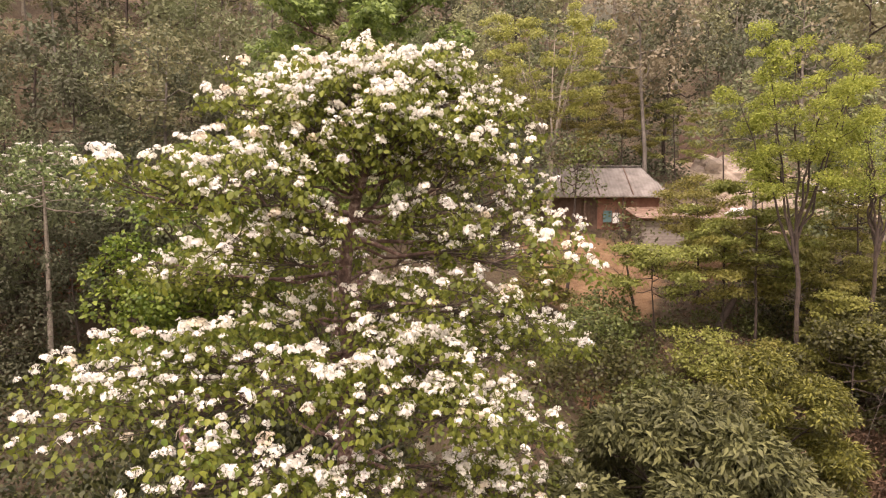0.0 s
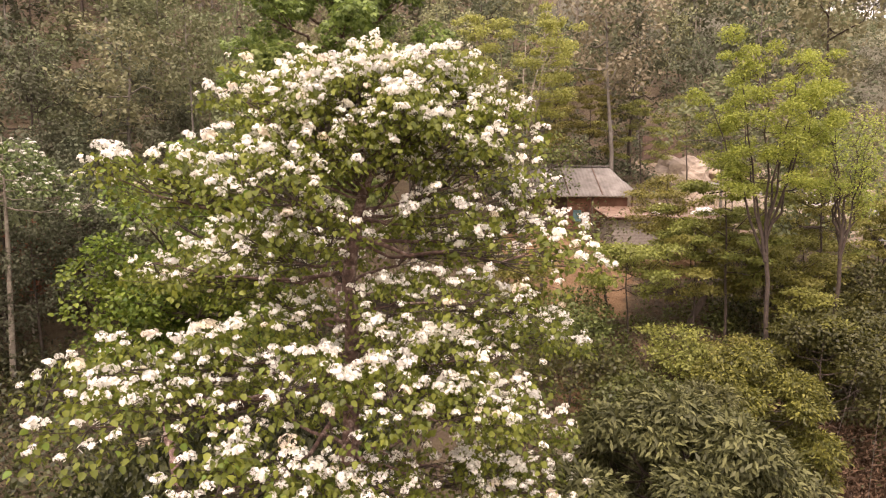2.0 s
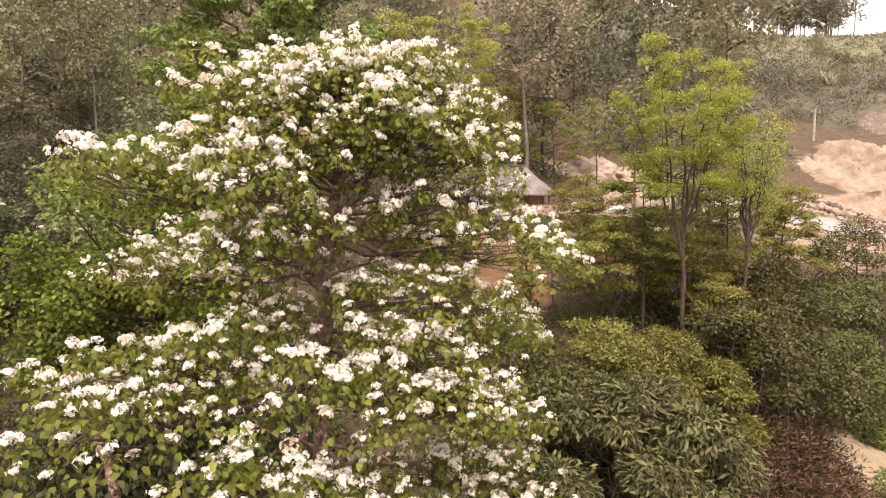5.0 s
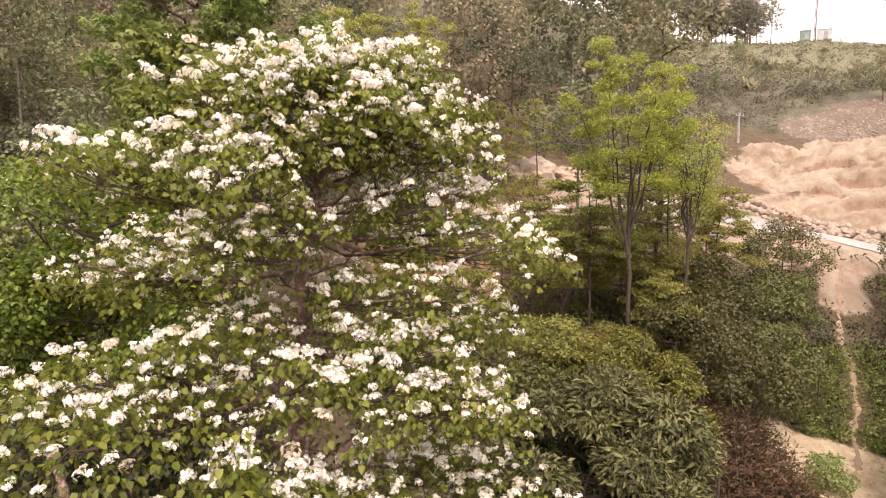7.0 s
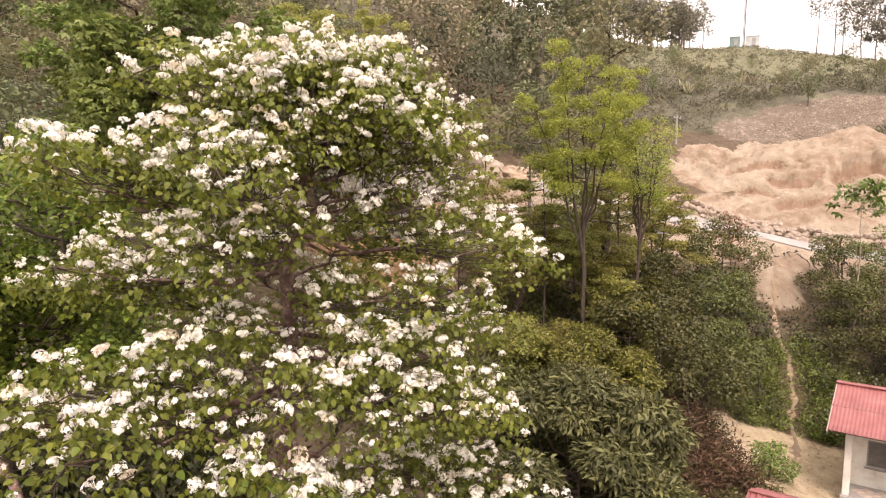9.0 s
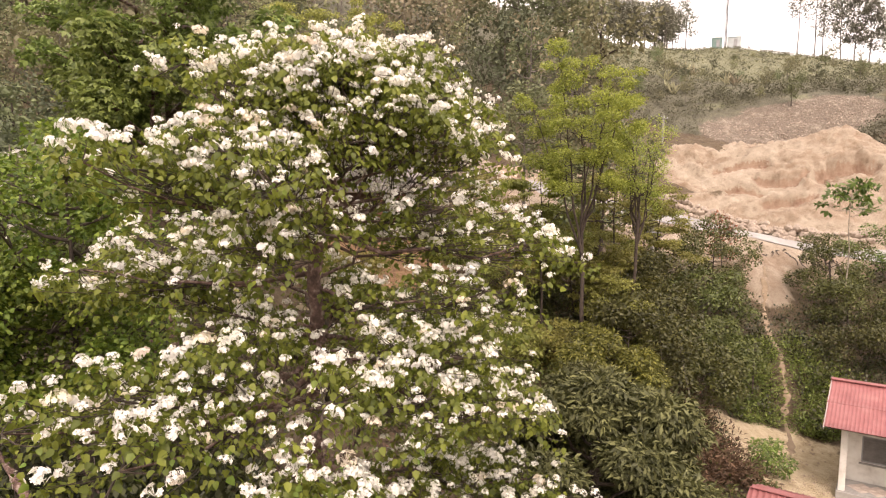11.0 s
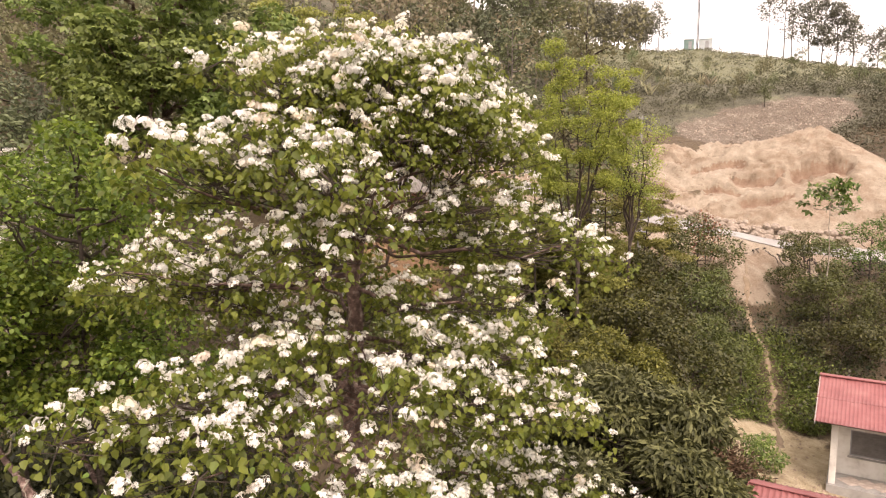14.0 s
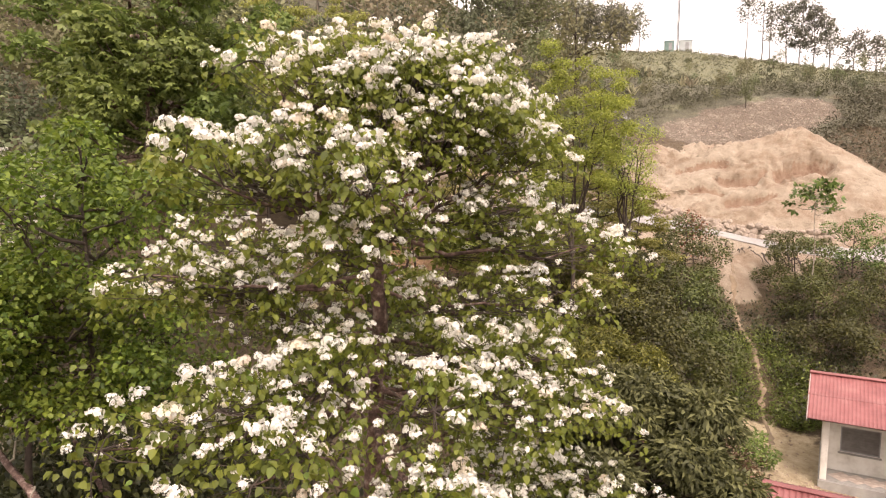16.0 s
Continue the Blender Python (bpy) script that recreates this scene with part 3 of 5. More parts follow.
tagged(strip("road", ROAD_LINE, 4.2, 0.12, ASPHALT, 0.01), "dusty pale grey road along the foot of the excavated slope", "road", kind="structure")
PATH_LINE = [(22.6, 22.4), (24.4, 23.2), (25.8, 24.4), (27.0, 25.9), (28.2, 26.6), (29.3, 28.0), (30.4, 29.0), (32.0, 31.2), (34.0, 33.2), (36.0, 35.2), (39, 38)]
tagged(strip("footpath", PATH_LINE, 0.30, 0.05, TRODDEN, 0.55, 0.3), "narrow trodden footpath of pale earth climbing the slope", "path", kind="structure")


# ---- trees ----
def tree_skeleton(r, tall, crown_base, spread, limbs, trunk_r, lean=0.3, lift=0.15, clump_r=(0.8, 1.3), per_limb=3, top_bias=0.0, vase=0, far=False):
    """Trunk and limb tubes, and leaf clumps at the limbs' ends, about a base at the origin."""
    n = 9
    trunk = np.stack([np.linspace(0, r.normal(0, lean), n), np.linspace(0, r.normal(0, lean), n), np.linspace(-0.6, tall * 0.95, n)], 1)
    trunk[1:, :2] += np.cumsum(r.normal(0, 0.04 * tall / 8, (n - 1, 2)), 0)
    tubes = [sweep(trunk, np.linspace(trunk_r, trunk_r * 0.18, n), 5 if far else 7)]
    clumps = []
    for k in range(limbs):
        f = (k + r.uniform(0, 1)) / limbs
        z0 = crown_base + (tall - crown_base) * (0.05 + 0.78 * f) - 0.3
        a = np.array([np.interp(z0, trunk[:, 2], trunk[:, c]) for c in range(3)])
        az = k * 2.4 + r.uniform(-0.5, 0.5)
        reach = spread * (0.55 + 0.6 * math.sin(math.pi * min(1, 0.25 + 0.72 * f))) * r.uniform(0.75, 1.15)
        b = a + np.array([math.cos(az) * reach, math.sin(az) * reach, (0.25 + 0.35 * f + top_bias) * reach * r.uniform(0.6, 1.3)])
        p = curve_points(a, b, -lift * reach, 6, 0.06 * reach, r)
        tubes.append(sweep(p, np.linspace(trunk_r * 0.42, trunk_r * 0.08, 6), 3 if far else 5))
        for c in range(per_limb):
            q = p[5 - c % 4] + r.normal(0, 0.28 * spread * 0.5, 3) * np.array([1, 1, 0.6])
            clumps.append((*q, r.uniform(*clump_r)))
            if not far:
                tubes.append(sweep(curve_points(p[3], q, 0.1, 4, 0.04, r), np.linspace(trunk_r * 0.16, 0.01, 4), 4))
    clumps.append((*trunk[-1], clump_r[1]))
    return tubes, clumps


def vase_skeleton(r, tall, fork, spread, stems, trunk_r, lean=0.3, clump_r=(0.5, 0.9)):
    """A bare trunk that parts at the fork into upright stems, each with side twigs and leaf clumps."""
    top = np.array([r.normal(0, lean), r.normal(0, lean), fork])
    tubes = [sweep(curve_points((0, 0, -0.6), top, 0.0, 8, 0.05, r), np.linspace(trunk_r, trunk_r * 0.72, 8), 8)]
    clumps = []
    for k in range(stems):
        az = 2 * math.pi * (k + r.uniform(-0.25, 0.25)) / stems
        reach = spread * r.uniform(0.25, 0.8)
        rise = (tall - fork) * (1.0 - 0.45 * (reach / spread) ** 2) * r.uniform(0.85, 1.0)
        b = top + np.array([math.cos(az) * reach, math.sin(az) * reach, rise])
        p = curve_points(top - np.array([0, 0, r.uniform(0, fork * 0.18)]), b, -0.06 * reach, 9, 0.07, r)
        tubes.append(sweep(p, np.linspace(trunk_r * 0.55, 0.012, 9), 6))
        for i in range(3, 9):
            for _ in range(2):
                a2 = az + r.uniform(-1.7, 1.7)
                out = r.uniform(0.25, 0.65) * spread * (0.8 - 0.05 * i)
                q = p[i] + np.array([math.cos(a2) * out, math.sin(a2) * out, r.uniform(0.0, 0.7)])
                tubes.append(sweep(curve_points(p[i], q, -0.08, 5, 0.04, r), np.linspace(trunk_r * 0.16, 0.006, 5), 4))
                clumps.append((*q, r.uniform(*clump_r)))
        clumps.append((*b, clump_r[0]))
    return tubes, clumps


def tree(name, seed, at, tall, crown_base, spread, limbs, trunk_r, leaf, leaf_size, count, leaf_mat, bark, label, category="tree", group="", squash=0.6, droop=0.25, ruffle=0.45, shell=0.55, domed=0.0, core=0.0, **how):
    r = np.random.default_rng(seed)
    if how.get("vase"):
        tubes, clumps = vase_skeleton(r, tall, crown_base, spread, how["vase"], trunk_r, how.get("lean", 0.3), how["clump_r"])
    else:
        tubes, clumps = tree_skeleton(r, tall, crown_base, spread, limbs, trunk_r, **how)
    top = holder(name, at, label, category, group)
    child("trunk", tube_mesh("trunk", tubes, bark), top)
    if count:
        child("crown", crown_mesh("crown", clumps, count, leaf, leaf_size, leaf_mat, r, squash, droop, shell, ruffle=ruffle, domed=domed, core=core), top)
    return top


def on_ground(x, y, turn=0.0, scale=1.0, sink=0.0):
    return Matrix.LocRotScale((x, y, ground_z(x, y) - sink), Euler((0, 0, turn)), (scale,) * 3)


# flower cluster: a dome of small five-petalled blossoms
def cluster_arrays(r, flowers):
    d = unit(r.normal(size=(flowers, 3)) * np.array([1, 1, 0.6]) + np.array([0, 0, 0.55]))
    pos = d * np.array([0.105, 0.105, 0.066]) * r.uniform(0.75, 1.08, (flowers, 1))
    vs, qs = [np.array([0, 0, -0.05])], []
    for k in range(flowers):
        nrm = unit(d[k] + r.normal(0, 0.3, 3))
        side = unit(np.cross(nrm, r.normal(size=3)))
        up = np.cross(nrm, side)
        size = r.uniform(0.026, 0.037)
        c = len(vs)
        vs += [pos[k], pos[k] * 0.5 + side * 0.004, pos[k] * 0.5 - side * 0.004]
        qs.append((0, c + 1, c, c + 2))
        for a in np.arange(5) * 2 * np.pi / 5:
            o = side * math.cos(a) + up * math.sin(a)
            w = side * -math.sin(a) + up * math.cos(a)
            n = len(vs)
            vs += [pos[k] + (o * 0.6 + w * 0.36 + nrm * 0.22) * size, pos[k] + (o + nrm * 0.12) * size, pos[k] + (o * 0.6 - w * 0.36 + nrm * 0.22) * size]
            qs.append((c, n, n + 1, n + 2))
    return np.array(vs), np.array(qs)


cr = np.random.default_rng(3)
CLUSTERS = [cluster_arrays(cr, k) for k in (26, 23, 20, 17, 13, 10)]
CLUSTER_MESHES = [quad_mesh("flower_head", *c, PETAL) for c in CLUSTERS]
CLUSTER_FADED = [quad_mesh("flower_head", *c, PETAL_FADED) for c in CLUSTERS[1:4]]


def shoots_of(tips, r, per_limb, trunk_of):
    """Limb tubes, and the shoots (place, flowering strength) over each limb's flat top."""
    limbs, twigs, shoots = [], [], []
    for z0, x, y, z, rad in tips:
        a, b = trunk_of(z0), np.array([x, y, z - 0.25])
        reach = np.linalg.norm(b - a)
        p = curve_points(a, b, -0.06 * reach, 8, 0.05, r)
        limbs.append(sweep(p, np.linspace(0.014 + 0.0085 * reach, 0.008, 8), 6))
        n = int(per_limb * (rad / 0.8) ** 2)
        ang, rr = r.uniform(0, 2 * np.pi, n), rad * np.sqrt(r.random(n)) * 1.12
        back = unit((a - b)[:2])
        drift = r.random(n) ** 2.2 * min(reach * 0.6, 1.6)
        sx, sy = x + np.cos(ang) * rr + back[0] * drift, y + np.sin(ang) * rr + back[1] * drift
        sz = z + 0.15 - 0.34 * (rr / rad) ** 2 + r.normal(0, 0.07, n) - 0.16 * drift
        sz -= 0.30 * np.clip(-(np.cos(ang) * rr * back[0] + np.sin(ang) * rr * back[1]), -0.1, 9)
        low = r.random(n) < 0.15
        sz = sz - low * r.uniform(0.12, 0.40, n)
        for k in range(n):
            q = np.array([sx[k], sy[k], sz[k]])
            shoots.append((*q, 0.0 if low[k] and r.random() < 0.4 else 1.0))
            s = p[r.integers(3, 8)]
            twigs.append(sweep(curve_points(s, q - np.array([0, 0, 0.05]), -0.05, 4, 0.03, r), (0.011, 0.008, 0.006, 0.004), 3))
    return limbs, twigs, np.array(shoots)


def shoot_leaves(shoots, r, each, size):
    n = len(shoots) * each
    base = np.repeat(shoots[:, :3], each, 0)
    ang = r.uniform(0, 2 * np.pi, n)
    out = np.stack([np.cos(ang), np.sin(ang), np.zeros(n)], 1)
    dist = r.uniform(0.03, 0.24, n)
    pos = base + out * dist[:, None] + np.array([0, 0, 1]) * (-0.03 - 0.22 * r.random(n) ** 1.3)[:, None]
    head = out * 0.8 + np.array([0, 0, -0.75]) + r.normal(0, 0.35, (n, 3))
    norm = out * 0.7 + np.array([0, 0, 0.7]) + r.normal(0, 0.35, (n, 3))
    return pos, frames_of(norm, head), size * r.uniform(0.6, 1.3, n)


# ---- the flowering tung tree ----
TOP_LIMBS = [(12.9, -3.6, 11.6, 14.95, .55), (13.0, -3.0, 12.7, 15.2, .65), (13.2, -3.2, 10.8, 14.6, .55), (12.5, -4.75, 9.4, 13.45, .5), (13.0, -2.3, 11.5, 15.1, .8), (13.4, -1.4, 12.1, 15.3, .8), (13.7, 0.2, 11.7, 15.25, .75), (12.9, -3.0, 11.4, 14.7, .75), (13.4, -0.5, 10.2, 14.3, .8),
             (13.4, 1.1, 11.4, 14.4, .7), (13.2, -1.7, 10.8, 14.9, .75), (12.6, -4.3, 9.9, 13.4, .75), (12.6, -3.6, 10.0, 13.8, .75), (12.6, -2.9, 9.1, 13.4, .7), (13.7, -0.3, 11.0, 15.1, .7),
             (13.4, 0.3, 11.7, 15.0, .6), (13.0, 1.0, 11.6, 14.6, .6), (12.4, -0.5, 10.8, 14.0, .6), (12.2, 0.4, 11.0, 13.8, .6)]
MIDDLE_LIMBS = [(11.6, -5.0, 11.6, 12.0, .55), (12.2, -2.2, 10.0, 12.75, .7), (11.8, -3.1, 9.5, 12.45, .75), (11.6, -4.8, 12.5, 11.8, .8), (12.0, -4.1, 13.0, 12.3, .75), (12.2, 1.8, 10.1, 12.35, .65),
                (12.6, 0.2, 10.4, 12.9, .7), (11.4, 0.5, 9.8, 11.7, .75), (11.0, -0.9, 10.7, 11.45, .6), (10.8, -2.9, 10.3, 11.2, .5), (10.6, 2.2, 13.4, 10.4, .85), (12.0, 0.9, 11.4, 12.3, .65), (11.2, 1.4, 11.6, 11.1, .75), (12.6, 1.5, 12.1, 13.3, .6), (12.2, 1.8, 11.6, 12.8, .6)]
LOW_LIMBS = [(9.8, -5.6, 9.3, 10.5, .45), (10.2, -4.5, 9.0, 10.85, .75), (10.0, -4.4, 7.8, 10.5, .75), (10.2, -3.4, 9.1, 11.0, .75), (10.0, -2.3, 8.3, 10.75, .75), (9.8, -0.9, 8.7, 10.5, .75), (9.6, 0.2, 9.2, 10.1, .75),
             (9.2, -2.8, 7.2, 9.95, .8), (8.6, -1.0, 9.0, 8.95, .8), (8.4, 1.6, 10.2, 8.45, .8), (9.8, 1.3, 10.4, 9.75, .7), (9.6, -5.2, 10.0, 10.35, .65), (8.6, 0.7, 10.4, 8.65, .75), (9.0, -1.9, 7.6, 9.4, .75), (8.0, 1.9, 9.3, 8.2, .75), (7.8, 0.2, 8.6, 8.3, .8),
             (10.4, -0.9, 9.8, 10.95, .7), (10.3, 0.0, 9.5, 10.8, .65), (10.3, 0.75, 9.9, 10.75, .65), (10.0, 0.7, 9.1, 10.2, .65)]
br = np.random.default_rng(12)
FRONT_LIMBS = []
for k in range(15):
    az, el = radians(-168 + 156 * ((k * 0.618 + 0.2) % 1)), radians(2 + 62 * ((k + 0.5) / 15) ** 1.15)
    zt = 13.55 + 1.75 * math.sin(el)
    FRONT_LIMBS.append((zt - 1.1, -0.95 + 2.3 * math.cos(el) * math.cos(az), 11.7 + 1.75 * math.cos(el) * math.sin(az), zt, 0.55))
BACK_LIMBS = []
for k in range(11):
    az = radians(18 + 144 * ((k * 0.618) % 1))
    zt = 8.2 + 4.6 * (k + 0.5) / 11
    reach = 3.6 - 0.33 * (zt - 8.2)
    BACK_LIMBS.append((zt - 1.2, -1.6 + reach * math.cos(az), 11.6 + reach * math.sin(az), zt, 0.85))
TRUNK = np.array([(-1.55, 11.6, 1.6), (-1.6, 11.6, 5.0), (-1.72, 11.55, 8.0), (-1.66, 11.5, 10.5), (-1.70, 11.5, 11.8), (-1.5, 11.4, 12.8), (-1.05, 11.35, 13.9), (-0.75, 11.35, 14.6), (-0.6, 11.4, 15.2)])
TRUNK_R = np.array([0.26, 0.18, 0.15, 0.125, 0.115, 0.095, 0.07, 0.04, 0.015])


def trunk_at(z):
    return np.array([np.interp(z, TRUNK[:, 2], TRUNK[:, c]) for c in range(3)])


tr_ = np.random.default_rng(21)
limbs, twigs, shoots = shoots_of(TOP_LIMBS + FRONT_LIMBS + MIDDLE_LIMBS + LOW_LIMBS + BACK_LIMBS, tr_, 50, trunk_at)
fine = np.linspace(1.6, 15.2, 30)
trunk_line = np.array([trunk_at(z) for z in fine]) + tr_.normal(0, 0.012, (30, 3)) * np.array([1, 1, 0])
trunk_rad = np.interp(fine, TRUNK[:, 2], TRUNK_R) * tr_.uniform(0.93, 1.1, 30)
tung = holder("tung_tree", pose(*TRUNK[0]), "tall tung tree in full white blossom with tiered branches", "tree")
back_home = pose(*(-TRUNK[0]))


def of_tung(name, me, label="", m=Matrix()):
    return child(name, me, tung, label, back_home @ m)


of_tung("trunk", tube_mesh("trunk", [sweep(trunk_line, trunk_rad, 12)], BARK), "grey-brown trunk mottled with lichen")
for piece in limbs:
    of_tung("limb", quad_mesh("limb", *piece, BARK, True))
tagged(of_tung("brushwood", tube_mesh("brushwood", twigs, TWIG)), kind="stuff")
pos, rot, size = shoot_leaves(shoots, tr_, 14, 0.09)
front = np.argsort(pos[:, 1] + 0.3 * pos[:, 0])[:3000:10]
rest = np.ones(len(pos), bool)
rest[front] = False
leaf_me = quad_mesh("leaf", HEART_V, HEART_Q, TUNG_LEAF)
tagged(of_tung("leaves", quad_mesh("leaves", *bake(HEART_V, HEART_Q, pos[rest], rot[rest], size[rest]), TUNG_LEAF), "heart-shaped fresh green leaves"), kind="stuff")
for k in front:
    m = Matrix(rot[k].tolist()).to_4x4() @ Matrix.Diagonal((size[k],) * 3 + (1,))
    of_tung("leaf", leaf_me, "", Matrix.Translation(pos[k]) @ m)
flowering = shoots[shoots[:, 3] > 0.5]
flowering = flowering[tr_.random(len(flowering)) < 0.98]
order = np.argsort(flowering[:, 1] + 0.25 * flowering[:, 0])
loose, faded_loose = [], []
for rank, k in enumerate(order):
    p = flowering[k, :3] + np.array([0, 0, 0.065])
    s = float(0.55 + 0.60 * tr_.random() ** 1.4)
    turn = Euler((tr_.normal(0, 0.25), tr_.normal(0, 0.25), tr_.uniform(0, 6.28)))
    c = int(tr_.integers(0, len(CLUSTERS)))
    old = tr_.random() < 0.06
    if rank > 1700:
        c = 3 + c % 3
    if rank < 300:
        me = CLUSTER_FADED[c % 3] if old else CLUSTER_MESHES[c]
        of_tung("flower_head", me, "", Matrix.LocRotScale(Vector(p), turn, (s,) * 3))
    else:
        v, q = CLUSTERS[1 + c % 3] if old else CLUSTERS[c]
        (faded_loose if old else loose).append((v @ np.array(turn.to_matrix()).T * s + p, q))
tagged(of_tung("blossom", quad_mesh("blossom", *joined(loose), PETAL), "white blossom clusters"), kind="stuff")
tagged(of_tung("faded_blossom", quad_mesh("faded_blossom", *joined(faded_loose), PETAL_FADED), "faded cream blossom clusters"), kind="stuff")


def small_tung(seed, x, y, zc, radius, label):
    """A further tung tree, its crown's top about zc."""
    r = np.random.default_rng(seed)
    z0 = ground_z(x, y)
    line = np.array([(x, y, z0 - 0.5), (x + 0.1, y, (z0 + zc) / 2), (x, y + 0.1, zc)])
    tips = []
    for k in range(17):
        az, f = k * 2.4, (k + 0.5) / 17
        reach = radius * math.sqrt(max(0.05, 1 - f * 0.92)) * r.uniform(0.75, 1.05)
        tips.append((zc - 3.6 + 2.9 * f, x + reach * math.cos(az), y + reach * math.sin(az), zc - 3.2 + 3.1 * f, 0.85))
    lim, twg, sh = shoots_of(tips, r, 16, lambda z: np.array([np.interp(z, line[:, 2], line[:, c]) for c in range(3)]))
    top = holder("tung_tree", pose(x, y, z0), label, "tree")
    home = pose(-x, -y, -z0)
    child("trunk", tube_mesh("trunk", [sweep(line, (0.16, 0.12, 0.02), 8)] + lim + twg, BARK_PALE), top, "", home)
    p, ro, s = shoot_leaves(sh, r, 12, 0.19)
    tagged(child("crown", quad_mesh("crown", *bake(SIMPLE_V, SIMPLE_Q, p, ro, s), TUNG_BACK), top, "", home), kind="stuff")
    got = []
    for q in sh[(sh[:, 3] > 0.5) & (r.random(len(sh)) < 0.6)]:
        v, f4 = CLUSTERS[4 + int(r.integers(0, 2))]
        got.append((v * r.uniform(0.7, 1.25) + q[:3], f4))
    tagged(child("blossom", quad_mesh("blossom", *joined(got), PETAL), top, "", home), kind="stuff")
    return top


small_tung(31, -20.5, 34.5, 15.6, 4.2, "tung tree with sparser white blossom before dark woods")
small_tung(32, -8.5, 28.5, 14.2, 3.2, "low tung tree with scattered white blossom")

# ---- trees beside the tung tree ----
tree("broadleaf_tree", 41, on_ground(-5.3, 18.2), 11.2, 5.0, 2.3, 24, 0.12, HEART, 0.115, 13000, BRIGHT_LEAF, TWIG, "bushy broadleaf tree with bright green leaves", clump_r=(0.5, 0.85), shell=0.65)
tree("broadleaf_tree", 42, on_ground(-7.0, 18.8), 8.6, 4.6, 2.0, 16, 0.13, HEART, 0.13, 9000, BRIGHT_LEAF, TWIG, "bushy broadleaf tree with mid-green leaves behind the blossom", clump_r=(0.5, 0.9), shell=0.65)
tree("palmate_tree", 43, on_ground(-3.2, 27.0), 18.2, 10.0, 3.1, 20, 0.22, SPRAY, 0.21, 11000, PALMATE_LEAF, BARK, "tall tree with dark trunk and drooping palmate leaves", droop=0.7, clump_r=(0.7, 1.15), lift=0.05)
tree("palmate_tree", 44, on_ground(-4.4, 25.6), 14.5, 8.0, 2.2, 14, 0.18, SPRAY, 0.20, 7500, PALMATE_LEAF, BARK, "tree with forked trunk and drooping deep green leaves", droop=0.7, clump_r=(0.7, 1.1))

tree("spring_tree", 45, on_ground(7.0, 43.5), 15.5, 6.0, 5.4, 24, 0.17, SIMPLE, 0.14, 22000, OLIVE_LEAF, BARK_PALE, "tall thin-crowned tree with fresh olive-yellow leaves behind the yard", clump_r=(0.4, 0.8), squash=0.4, shell=0.3, ruffle=0.3, vase=9)

# ---- bushes below the shack ----
for seed, x, y, top_z, low, wide, size, count, mat, label in [
    (51, 4.5, 12.0, 9.7, 4.0, 1.6, 0.20, 5200, WILLOW_LEAF, "dense rounded tree with long grey-green leaves"),
    (56, 6.6, 14.6, 8.9, 3.0, 1.5, 0.20, 3600, WILLOW_LEAF, "dense rounded tree with long grey-green leaves"),
    (52, 9.2, 18.2, 8.95, 2.0, 1.55, 0.17, 6000, WILLOW_YELLOW, "dense rounded tree with narrow yellow-green leaves"),
    (53, 7.6, 14.0, 5.0, 0.3, 2.1, 0.22, 2000, WILLOW_LEAF, "low spreading bush with long grey-green leaves"),
]:
    tree("leafy_bush", seed, on_ground(x, y), top_z - 0.5 - ground_z(x, y), low, wide, 34, 0.10, NARROW, size * 0.8, count * 6, mat, TWIG, label, "bush", "bushes", droop=0.3, clump_r=(0.4, 0.75), per_limb=1, squash=0.62, shell=0.65, ruffle=0.42, domed=0.3, core=0.36)

